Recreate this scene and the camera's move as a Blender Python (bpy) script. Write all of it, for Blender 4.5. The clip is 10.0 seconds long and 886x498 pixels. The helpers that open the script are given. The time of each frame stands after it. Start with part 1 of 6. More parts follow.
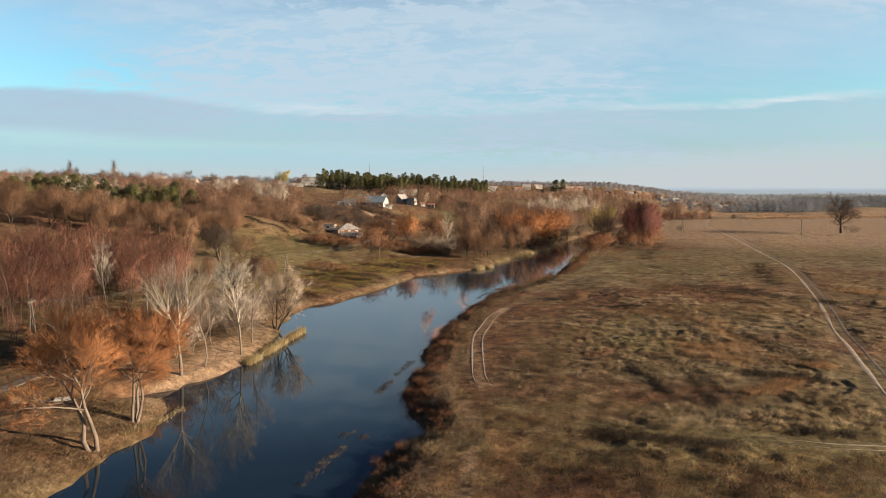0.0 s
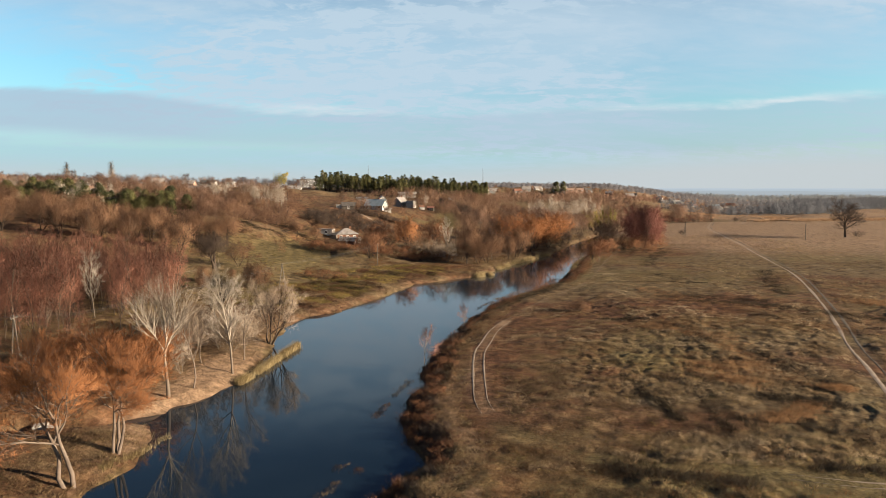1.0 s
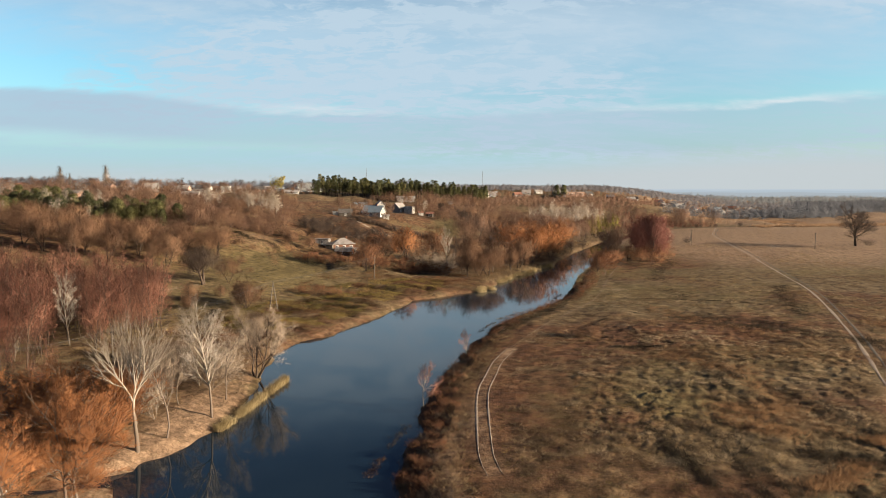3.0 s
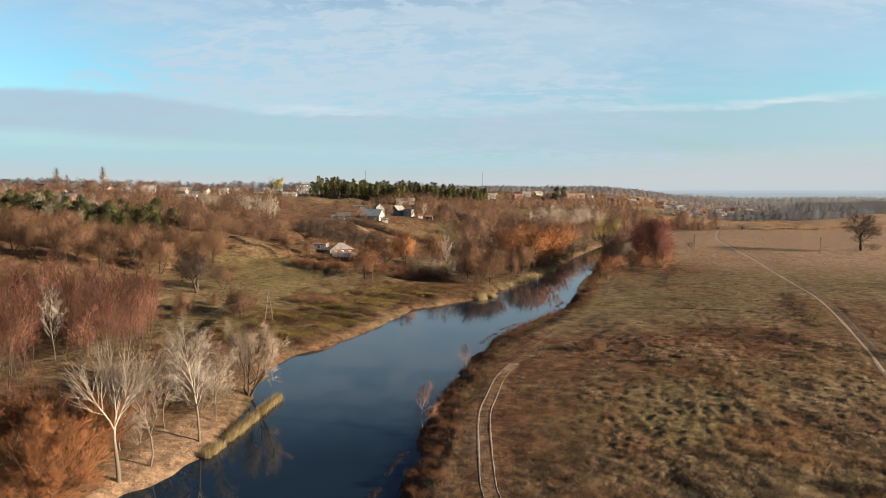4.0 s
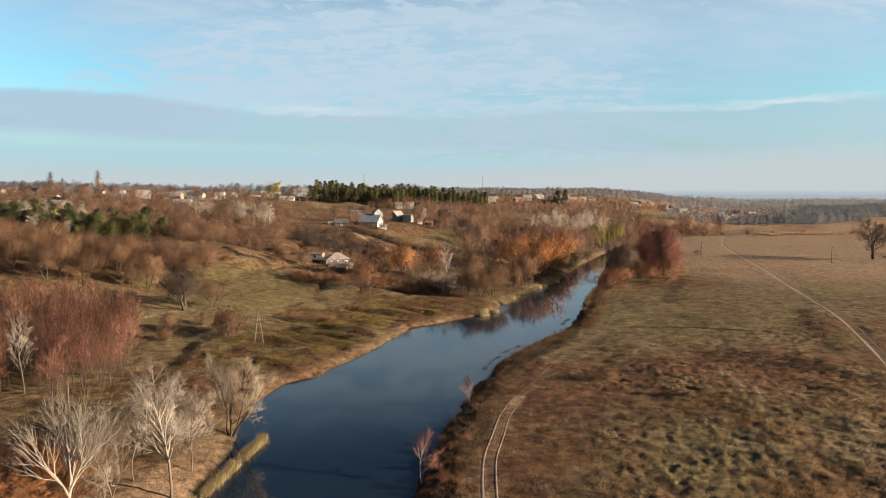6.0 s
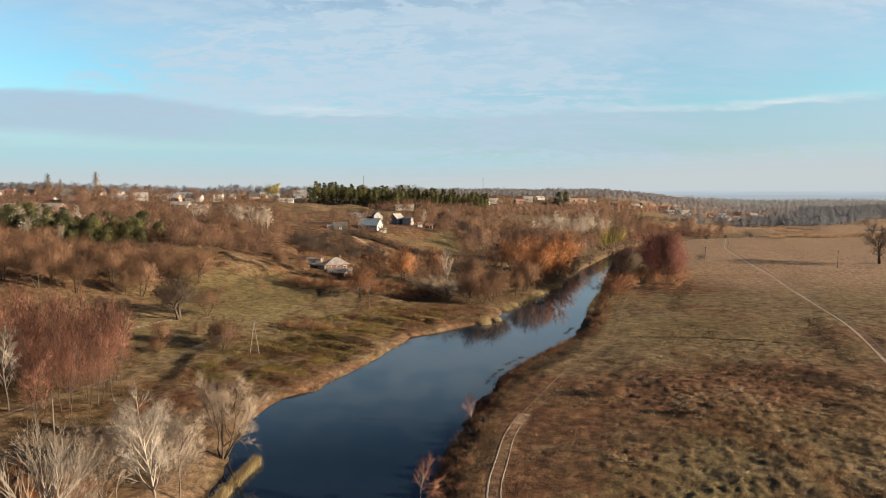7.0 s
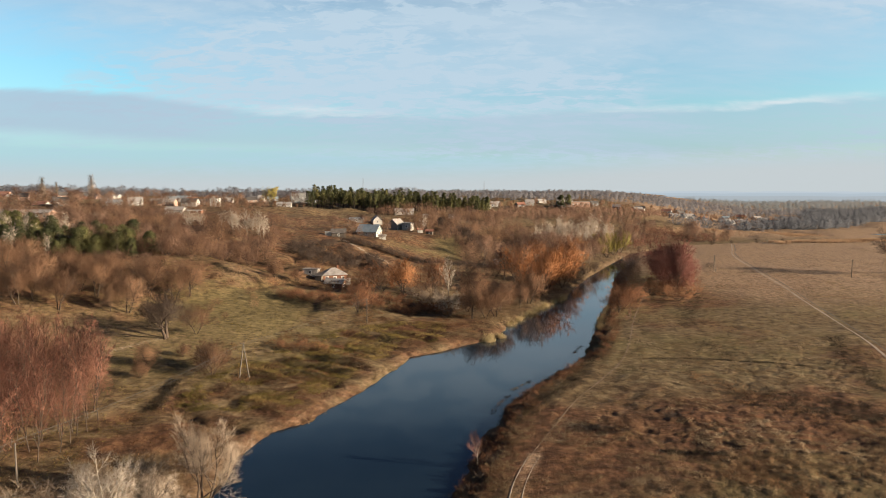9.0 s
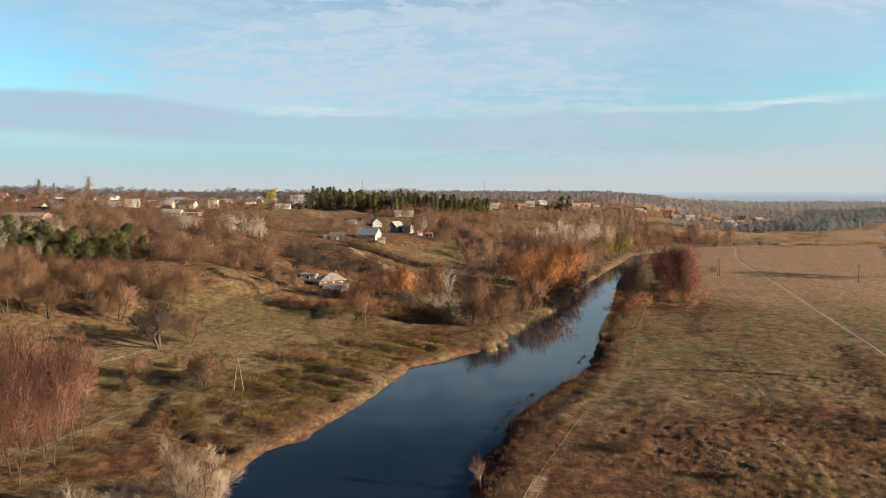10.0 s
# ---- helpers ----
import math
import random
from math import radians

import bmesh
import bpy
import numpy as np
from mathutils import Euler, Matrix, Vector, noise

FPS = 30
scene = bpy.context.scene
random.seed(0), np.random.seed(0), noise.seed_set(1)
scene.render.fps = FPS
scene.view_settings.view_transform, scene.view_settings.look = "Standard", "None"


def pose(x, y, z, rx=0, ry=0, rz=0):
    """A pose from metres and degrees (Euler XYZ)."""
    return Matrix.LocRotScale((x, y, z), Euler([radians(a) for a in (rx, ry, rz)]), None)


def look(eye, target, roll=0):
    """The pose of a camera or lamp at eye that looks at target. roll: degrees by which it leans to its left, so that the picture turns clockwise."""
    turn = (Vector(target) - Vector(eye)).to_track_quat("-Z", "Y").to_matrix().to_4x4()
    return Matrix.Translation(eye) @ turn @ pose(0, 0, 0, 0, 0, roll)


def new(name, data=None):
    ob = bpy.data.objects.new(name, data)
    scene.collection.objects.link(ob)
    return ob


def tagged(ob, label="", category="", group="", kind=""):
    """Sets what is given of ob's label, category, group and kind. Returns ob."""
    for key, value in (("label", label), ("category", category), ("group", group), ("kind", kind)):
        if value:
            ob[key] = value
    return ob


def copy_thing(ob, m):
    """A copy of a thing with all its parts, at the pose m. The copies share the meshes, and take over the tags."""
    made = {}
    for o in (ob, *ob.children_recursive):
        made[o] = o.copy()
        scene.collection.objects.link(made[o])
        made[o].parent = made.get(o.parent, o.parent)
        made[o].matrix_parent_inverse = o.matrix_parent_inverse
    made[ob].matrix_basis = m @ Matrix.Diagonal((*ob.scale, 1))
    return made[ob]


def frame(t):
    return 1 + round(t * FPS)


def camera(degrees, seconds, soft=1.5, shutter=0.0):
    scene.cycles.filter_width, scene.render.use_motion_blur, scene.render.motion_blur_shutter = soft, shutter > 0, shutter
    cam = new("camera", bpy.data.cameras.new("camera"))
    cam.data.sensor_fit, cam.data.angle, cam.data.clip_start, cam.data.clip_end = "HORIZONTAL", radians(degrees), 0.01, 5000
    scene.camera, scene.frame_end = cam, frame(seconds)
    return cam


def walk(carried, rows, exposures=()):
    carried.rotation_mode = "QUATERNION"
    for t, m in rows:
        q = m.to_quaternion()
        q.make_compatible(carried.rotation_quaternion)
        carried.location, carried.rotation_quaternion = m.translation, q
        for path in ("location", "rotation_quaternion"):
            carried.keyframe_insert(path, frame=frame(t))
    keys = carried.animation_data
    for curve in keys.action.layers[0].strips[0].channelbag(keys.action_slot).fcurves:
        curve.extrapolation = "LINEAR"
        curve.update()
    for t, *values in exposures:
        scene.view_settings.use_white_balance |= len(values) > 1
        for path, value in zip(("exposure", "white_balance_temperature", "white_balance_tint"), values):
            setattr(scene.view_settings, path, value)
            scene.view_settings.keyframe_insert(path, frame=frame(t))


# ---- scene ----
cam = camera(68.0, 10.0, soft=0.85)
PATH = [
    (0.0, look((-0.00, -0.00, 25.00), (-0.00, 99.62, 16.25), -0.07)),
    (0.5, look((-0.00, 2.06, 25.82), (0.02, 101.67, 17.09), -0.07)),
    (1.0, look((-0.06, 4.18, 26.63), (0.03, 103.80, 17.94), -0.07)),
    (1.5, look((-0.12, 6.35, 27.46), (0.02, 105.97, 18.75), -0.07)),
    (2.0, look((-0.19, 8.58, 28.30), (0.00, 108.20, 19.60), -0.07)),
    (2.5, look((-0.24, 10.79, 29.14), (-0.02, 110.41, 20.47), -0.07)),
    (4.0, look((-0.25, 17.33, 31.48), (0.06, 116.96, 22.88), -0.07)),
    (4.5, look((-0.23, 19.57, 32.26), (0.09, 119.20, 23.68), -0.07)),
    (5.0, look((-0.28, 21.81, 33.04), (0.06, 121.44, 24.48), -0.07)),
    (5.5, look((-0.29, 24.01, 33.78), (0.06, 123.64, 25.22), -0.07)),
    (7.0, look((-0.52, 30.37, 35.95), (-0.16, 130.00, 27.43), -0.07)),
    (7.5, look((-0.65, 32.57, 36.70), (-0.28, 132.21, 28.18), -0.07)),
    (8.0, look((-0.78, 34.80, 37.39), (-0.42, 134.43, 28.90), -0.07)),
    (8.5, look((-0.88, 37.03, 38.05), (-0.50, 136.67, 29.56), -0.07)),
    (9.0, look((-0.94, 39.30, 38.71), (-0.57, 138.94, 30.24), -0.07)),
    (9.5, look((-1.01, 41.51, 39.38), (-0.62, 141.15, 30.90), -0.07)),
    (10.0, look((-1.11, 43.69, 40.08), (-0.71, 143.33, 31.61), -0.07)),
]
EXPOSURE = 1.9
walk(cam, PATH, exposures=[(0.0, EXPOSURE), (10.0, EXPOSURE)])

# ---- sky and sun ----
SUN_FROM = Vector((0.95, -0.24, 0.255)).normalized()
world = bpy.data.worlds.new("world")
scene.world = world
world.use_nodes = True
wn, wl = world.node_tree.nodes, world.node_tree.links
wn.clear()
sky = wn.new("ShaderNodeTexSky")
sky.sky_type, sky.sun_disc = "NISHITA", False
sky.sun_elevation, sky.sun_rotation = math.asin(SUN_FROM.z), math.atan2(SUN_FROM.x, SUN_FROM.y)
sky.air_density, sky.dust_density, sky.ozone_density = 1.0, 1.5, 2.0
# thin high cloud, laid out on a level sheet overhead
coord = wn.new("ShaderNodeTexCoord")
sep = wn.new("ShaderNodeSeparateXYZ")
wl.new(coord.outputs["Generated"], sep.inputs[0])


def wmath(op, a, b=None):
    n = wn.new("ShaderNodeMath")
    n.operation = op
    for i, v in enumerate((a, b)):
        if v is None:
            continue
        if isinstance(v, (int, float)):
            n.inputs[i].default_value = v
        else:
            wl.new(v, n.inputs[i])
    return n.outputs[0]


up = wmath("ADD", wmath("MAXIMUM", sep.outputs[2], 0.0), 0.22)
flat = wn.new("ShaderNodeCombineXYZ")
wl.new(wmath("DIVIDE", sep.outputs[0], up), flat.inputs[0])
wl.new(wmath("DIVIDE", sep.outputs[1], up), flat.inputs[1])


def cloud(scale, detail, rough, low, high, offset, stretch):
    mp = wn.new("ShaderNodeMapping")
    mp.inputs["Location"].default_value = offset
    mp.inputs["Scale"].default_value = stretch
    mp.inputs["Rotation"].default_value = (0, 0, radians(12))
    wl.new(flat.outputs[0], mp.inputs[0])
    nz = wn.new("ShaderNodeTexNoise")
    nz.inputs["Scale"].default_value, nz.inputs["Detail"].default_value = scale, detail
    nz.inputs["Roughness"].default_value, nz.inputs["Distortion"].default_value = rough, 0.4
    wl.new(mp.outputs[0], nz.inputs["Vector"])
    rg = wn.new("ShaderNodeMapRange")
    rg.interpolation_type = "SMOOTHSTEP"
    rg.inputs[1].default_value, rg.inputs[2].default_value = low, high
    wl.new(nz.outputs[0], rg.inputs[0])
    return rg.outputs[0]


def wramp(src, a, b, lo=0.0, hi=1.0):
    n = wn.new("ShaderNodeMapRange")
    n.interpolation_type = "SMOOTHSTEP"
    wl.new(src, n.inputs[0])
    for k, v in enumerate((a, b, lo, hi)):
        n.inputs[k + 1].default_value = v
    return n.outputs[0]


def wmix(f, a, b, blend="MIX"):
    n = wn.new("ShaderNodeMix")
    n.data_type, n.blend_type = "RGBA", blend
    for k, v in ((0, f), (6, a), (7, b)):
        if isinstance(v, (tuple, float)):
            n.inputs[k].default_value = v
        else:
            wl.new(v, n.inputs[k])
    return n.outputs[2]


high = sep.outputs[2]
az = wmath("ARCTAN2", sep.outputs[0], sep.outputs[1])
veil = wmath("MULTIPLY", cloud(0.62, 9, 0.62, 0.34, 0.66, (3.1, 1.7, 0), (0.8, 1.5, 1)), 0.62)
ripple = wmath("MULTIPLY", cloud(13.0, 5, 0.62, 0.42, 0.62, (1.2, 0.3, 0), (0.62, 1.0, 1)), cloud(0.9, 5, 0.6, 0.36, 0.60, (9.1, 4.4, 0), (0.8, 1.2, 1)))
streak = cloud(2.6, 8, 0.6, 0.46, 0.78, (0.4, 5.2, 0), (0.5, 1.7, 1))
gap = wmath("MULTIPLY", wramp(az, -0.34, -0.46), wmath("MULTIPLY", wramp(high, 0.115, 0.135), wramp(high, 0.195, 0.155)))
cover = wmath("ADD", wmath("ADD", 0.12, veil), wmath("ADD", wmath("MULTIPLY", streak, 0.3), wmath("MULTIPLY", ripple, 0.55)))
cover = wmath("SUBTRACT", wmath("MINIMUM", cover, 0.93), wmath("MULTIPLY", gap, 0.42))
cover = wmath("MULTIPLY", wmath("MAXIMUM", cover, 0.0), wramp(high, 0.25, 0.38, 1.0, 0.12))
tint = wmix(wramp(high, 0.20, 0.40), (0.80, 1.14, 1.16, 1.0), (0.10, 0.20, 0.36, 1.0))
tone_sky = wmix(1.0, sky.outputs[0], tint, "MULTIPLY")
tone_sky = wmix(cover, tone_sky, (2.85, 3.58, 4.20, 1.0))
# a grey sheet of stratus low over the valley, with a bright rim, and clear air beneath it
rag = cloud(2.0, 7, 0.58, 0.25, 0.75, (7.7, 2.2, 0), (0.5, 1.2, 1))
rag_low = cloud(1.1, 6, 0.55, 0.2, 0.8, (2.7, 6.2, 0), (0.5, 1.2, 1))
top_at = wmath("ADD", wramp(az, -0.45, -0.25, 0.121, 0.110), wmath("MULTIPLY", rag, 0.014))
foot_at = wmath("ADD", wramp(az, -0.55, 0.35, 0.063, 0.042), wmath("MULTIPLY", rag_low, 0.018))
over_top, over_foot = wmath("SUBTRACT", high, top_at), wmath("SUBTRACT", high, foot_at)
sheet = wmath("MULTIPLY", wramp(over_foot, -0.010, 0.016), wramp(over_top, 0.006, -0.006))
tone_sky = wmix(wmath("MULTIPLY", sheet, wramp(az, -0.55, -0.1, 0.80, 0.45)), tone_sky, (2.28, 2.92, 3.62, 1.0))
rim = wmath("MULTIPLY", wmath("MULTIPLY", wramp(over_top, -0.007, -0.001), wramp(over_top, 0.010, 0.001)), cloud(1.6, 6, 0.6, 0.44, 0.66, (4.4, 8.1, 0), (0.6, 0.9, 1)))
tone_sky = wmix(wmath("MULTIPLY", rim, 0.8), tone_sky, (4.1, 4.4, 4.6, 1.0))
tone_sky = wmix(wmath("MULTIPLY", wramp(over_foot, 0.008, -0.014), 0.8), tone_sky, (2.32, 3.50, 3.95, 1.0))
haze_to = wramp(az, -0.1, 0.55, 0.042, 0.062)
tone_sky = wmix(wmath("MULTIPLY", wramp(wmath("SUBTRACT", high, haze_to), 0.012, -0.034), 0.88), tone_sky, (3.12, 3.32, 3.40, 1.0))
bg = wn.new("ShaderNodeBackground")
bg.inputs[1].default_value = 0.05
wl.new(tone_sky, bg.inputs[0])
wout = wn.new("ShaderNodeOutputWorld")
wl.new(bg.outputs[0], wout.inputs[0])
sun = new("sun", bpy.data.lights.new("sun", "SUN"))
sun.data.energy, sun.data.angle, sun.data.color = 5.0, radians(0.6), (1.0, 0.80, 0.58)
sun.matrix_world = look(SUN_FROM * 500, (0, 0, 0))

# ---- materials ----
def nodes_of(name):
    m = bpy.data.materials.new(name)
    m.use_nodes = True
    nt = m.node_tree
    return m, nt.nodes, nt.links, nt.nodes["Principled BSDF"]


def surface(name, colours, scale=1.0, rough=0.85, bump=0.2, bscale=None, spread=0.0, island=0.0, metal=0.0, tone=0.0, thin=0.0, foot=None):
    """Colours ramped by two scales of noise; spread: object to object; island: piece to piece; tone: by the mesh's own tone values; thin: share of light let through, for blades and twigs; foot: the colour of the rough old bark low on the stem."""
    m, n, l, p = nodes_of(name)
    tc = n.new("ShaderNodeTexCoord")
    a, b = n.new("ShaderNodeTexNoise"), n.new("ShaderNodeTexNoise")
    a.inputs["Scale"].default_value, a.inputs["Detail"].default_value = scale, 5
    b.inputs["Scale"].default_value, b.inputs["Detail"].default_value = scale * 7.3, 4
    for x in (a, b):
        l.new(tc.outputs["Object"], x.inputs["Vector"])
    mx = n.new("ShaderNodeMath")
    mx.operation = "MULTIPLY_ADD"
    l.new(b.outputs[0], mx.inputs[0])
    mx.inputs[1].default_value = 0.45
    l.new(a.outputs[0], mx.inputs[2])
    last = mx.outputs[0]
    for amount, kind in ((island, "i"), (spread, "o"), (tone, "t")):
        if not amount:
            continue
        src = n.new({"i": "ShaderNodeNewGeometry", "o": "ShaderNodeObjectInfo", "t": "ShaderNodeAttribute"}[kind])
        if kind == "t":
            src.attribute_name = "tone"
        out = src.outputs[{"i": "Random Per Island", "o": "Random", "t": "Fac"}[kind]]
        s = n.new("ShaderNodeMath")
        s.operation = "SUBTRACT"
        l.new(out, s.inputs[0])
        s.inputs[1].default_value = 0.5
        k = n.new("ShaderNodeMath")
        k.operation = "MULTIPLY_ADD"
        l.new(s.outputs[0], k.inputs[0])
        k.inputs[1].default_value = amount
        l.new(last, k.inputs[2])
        last = k.outputs[0]
    r = n.new("ShaderNodeValToRGB")
    lo, hi = 0.42, 1.0
    el = r.color_ramp.elements
    while len(el) < len(colours):
        el.new(0.5)
    for i, c in enumerate(colours):
        el[i].position = lo + (hi - lo) * i / max(1, len(colours) - 1)
        el[i].color = (*c, 1)
    l.new(last, r.inputs[0])
    l.new(r.outputs[0], p.inputs["Base Color"])
    if foot:
        sp, fm, fx_ = n.new("ShaderNodeSeparateXYZ"), n.new("ShaderNodeMapRange"), n.new("ShaderNodeMix")
        l.new(tc.outputs["Object"], sp.inputs[0])
        fm.interpolation_type = "SMOOTHSTEP"
        fm.inputs[1].default_value, fm.inputs[2].default_value, fm.inputs[4].default_value = 4.2, 1.2, 0.85
        l.new(sp.outputs[2], fm.inputs[0])
        fx_.data_type = "RGBA"
        l.new(fm.outputs[0], fx_.inputs[0])
        l.new(r.outputs[0], fx_.inputs[6])
        fx_.inputs[7].default_value = (*foot, 1)
        l.new(fx_.outputs[2], p.inputs["Base Color"])
    p.inputs["Roughness"].default_value, p.inputs["Metallic"].default_value = rough, metal
    p.inputs["Specular IOR Level"].default_value = 0.25
    if thin:
        tl, ms = n.new("ShaderNodeBsdfTranslucent"), n.new("ShaderNodeMixShader")
        l.new(r.outputs[0], tl.inputs["Color"])
        ms.inputs[0].default_value = thin
        l.new(p.outputs[0], ms.inputs[1])
        l.new(tl.outputs[0], ms.inputs[2])
        l.new(ms.outputs[0], n["Material Output"].inputs["Surface"])
    if bump:
        bp = n.new("ShaderNodeBump")
        bp.inputs["Strength"].default_value = bump
        c = n.new("ShaderNodeTexNoise")
        c.inputs["Scale"].default_value, c.inputs["Detail"].default_value = bscale or scale * 9, 6
        l.new(tc.outputs["Object"], c.inputs["Vector"])
        l.new(c.outputs[0], bp.inputs["Height"])
        l.new(bp.outputs[0], p.inputs["Normal"])
    return m


def ground_material():
    m, n, l, p = nodes_of("meadow_ground")
    tc = n.new("ShaderNodeTexCoord")

    def nz(scale, detail=6, rough=0.6, stretch=None):
        t = n.new("ShaderNodeTexNoise")
        t.inputs["Scale"].default_value, t.inputs["Detail"].default_value, t.inputs["Roughness"].default_value = scale, detail, rough
        if stretch:
            mp = n.new("ShaderNodeMapping")
            mp.inputs["Scale"].default_value = stretch
            l.new(tc.outputs["Object"], mp.inputs[0])
            l.new(mp.outputs[0], t.inputs["Vector"])
        else:
            l.new(tc.outputs["Object"], t.inputs["Vector"])
        return t.outputs[0]

    def ramp(src, stops):
        r = n.new("ShaderNodeValToRGB")
        el = r.color_ramp.elements
        while len(el) < len(stops):
            el.new(0.5)
        for e, (x, c) in zip(el, stops):
            e.position, e.color = x, (*c, 1)
        l.new(src, r.inputs[0])
        return r.outputs[0]

    def mix(f, a, b):
        x = n.new("ShaderNodeMix")
        x.data_type = "RGBA"
        l.new(f, x.inputs[0])
        l.new(a, x.inputs[6])
        l.new(b, x.inputs[7])
        return x.outputs[2]

    def mask(name, noise_out, soft=0.5):
        at = n.new("ShaderNodeAttribute")
        at.attribute_name = name
        s = n.new("ShaderNodeMath")
        s.operation = "MULTIPLY_ADD"
        l.new(noise_out, s.inputs[0])
        s.inputs[1].default_value = soft * 2
        s.inputs[2].default_value = -soft
        t = n.new("ShaderNodeMath")
        t.operation = "ADD"
        t.use_clamp = True
        l.new(at.outputs["Fac"], t.inputs[0])
        l.new(s.outputs[0], t.inputs[1])
        r = n.new("ShaderNodeMapRange")
        r.interpolation_type = "SMOOTHSTEP"
        r.inputs[1].default_value, r.inputs[2].default_value = 0.25, 0.75
        l.new(t.outputs[0], r.inputs[0])
        return r.outputs[0]

    mid, fine = nz(0.35, 7, 0.65), nz(2.6, 6, 0.7)
    dry = ramp(mid, [(0.38, (0.054, 0.036, 0.019)), (0.48, (0.089, 0.062, 0.033)), (0.62, (0.131, 0.099, 0.057))])
    heath = ramp(mid, [(0.34, (0.037, 0.018, 0.010)), (0.52, (0.085, 0.043, 0.023)), (0.68, (0.136, 0.075, 0.039))])
    green = ramp(mid, [(0.30, (0.064, 0.049, 0.022)), (0.52, (0.102, 0.080, 0.037)), (0.72, (0.150, 0.117, 0.058))])
    bare = ramp(fine, [(0.30, (0.135, 0.088, 0.054)), (0.70, (0.234, 0.160, 0.106))])
    c = mix(mask("heath", nz(0.11, 7)), dry, heath)
    c = mix(mask("green", nz(0.16, 7)), c, green)
    c = mix(mask("bare", nz(0.8, 5), 0.35), c, bare)
    v = n.new("ShaderNodeHueSaturation")
    f = n.new("ShaderNodeMapRange")
    f.inputs[1].default_value, f.inputs[2].default_value = 0.25, 0.75
    f.inputs[3].default_value, f.inputs[4].default_value = 0.38, 1.55
    mott = n.new("ShaderNodeMath")
    mott.operation = "MULTIPLY_ADD"
    l.new(nz(0.75, 5, 0.6), mott.inputs[0])
    mott.inputs[1].default_value = 0.9
    ofs = n.new("ShaderNodeMath")
    ofs.operation = "SUBTRACT"
    l.new(nz(3.4, 8, 0.78), ofs.inputs[0])
    ofs.inputs[1].default_value = 0.45
    l.new(ofs.outputs[0], mott.inputs[2])
    l.new(mott.outputs[0], f.inputs[0])
    l.new(f.outputs[0], v.inputs["Value"])
    l.new(c, v.inputs["Color"])
    l.new(v.outputs[0], p.inputs["Base Color"])
    p.inputs["Roughness"].default_value, p.inputs["Specular IOR Level"].default_value = 0.95, 0.1
    bp = n.new("ShaderNodeBump")
    bp.inputs["Strength"].default_value, bp.inputs["Distance"].default_value = 1.0, 0.40
    l.new(nz(1.3, 8, 0.7), bp.inputs["Height"])
    l.new(bp.outputs[0], p.inputs["Normal"])
    return m


def water_material():
    m, n, l, p = nodes_of("river_water")
    p.inputs["Base Color"].default_value = (0.006, 0.013, 0.021, 1)
    p.inputs["Roughness"].default_value, p.inputs["IOR"].default_value = 0.04, 1.33
    tc = n.new("ShaderNodeTexCoord")
    mp = n.new("ShaderNodeMapping")
    mp.inputs["Scale"].default_value = (1.0, 0.5, 1.0)
    l.new(tc.outputs["Object"], mp.inputs[0])
    a = n.new("ShaderNodeTexNoise")
    a.inputs["Scale"].default_value, a.inputs["Detail"].default_value = 0.55, 5
    l.new(mp.outputs[0], a.inputs["Vector"])
    bp = n.new("ShaderNodeBump")
    bp.inputs["Strength"].default_value, bp.inputs["Distance"].default_value = 0.04, 0.12
    l.new(a.outputs[0], bp.inputs["Height"])
    l.new(bp.outputs[0], p.inputs["Normal"])
    return m


GROUND, WATER = ground_material(), water_material()
DIRT = surface("pale_rutted_earth", [(0.119, 0.092, 0.069), (0.184, 0.147, 0.115), (0.253, 0.211, 0.170)], 0.8, 0.95, 0.2)
DARK_WEED = surface("dark_weeds_and_shade", [(0.019, 0.015, 0.011), (0.036, 0.029, 0.020), (0.059, 0.046, 0.032)], 0.05, 0.9, 0, tone=0.6, island=0.15, thin=0.45)
TUFT = surface("dry_grass_blades", [(0.079, 0.051, 0.026), (0.163, 0.111, 0.059), (0.252, 0.195, 0.113)], 0.05, 0.9, 0, tone=0.75, island=0.15, thin=0.45)
WEED = surface("red_brown_weeds", [(0.055, 0.031, 0.018), (0.118, 0.062, 0.032), (0.195, 0.112, 0.053)], 0.05, 0.9, 0, tone=0.75, island=0.15, thin=0.45)
SEDGE = surface("green_sedge", [(0.085, 0.070, 0.021), (0.158, 0.126, 0.037), (0.279, 0.203, 0.072)], 0.05, 0.9, 0, tone=0.75, island=0.15, thin=0.45)
REED = surface("pale_straw_reed", [(0.138, 0.102, 0.050), (0.235, 0.182, 0.092), (0.342, 0.276, 0.156)], 0.2, 0.85, 0, tone=0.8, island=0.15, thin=0.45)
BARK_DARK = surface("dark_bark", [(0.022, 0.015, 0.011), (0.043, 0.030, 0.022), (0.075, 0.055, 0.040)], 1.2, 0.9, 0.6, spread=0.25)
BARK_WHITE = surface("white_poplar_bark", [(0.110, 0.088, 0.067), (0.222, 0.190, 0.154), (0.315, 0.285, 0.246)], 0.6, 0.8, 0.4, spread=0.15, foot=(0.075, 0.055, 0.040))
BARK_GREY = surface("grey_bark", [(0.058, 0.044, 0.034), (0.107, 0.083, 0.066), (0.166, 0.132, 0.105)], 0.8, 0.9, 0.5, spread=0.2)
TW_BROWN = surface("russet_twigs", [(0.083, 0.046, 0.031), (0.150, 0.089, 0.061), (0.228, 0.145, 0.104)], 0.15, 0.9, 0, spread=0.6, island=0.15, thin=0.3)
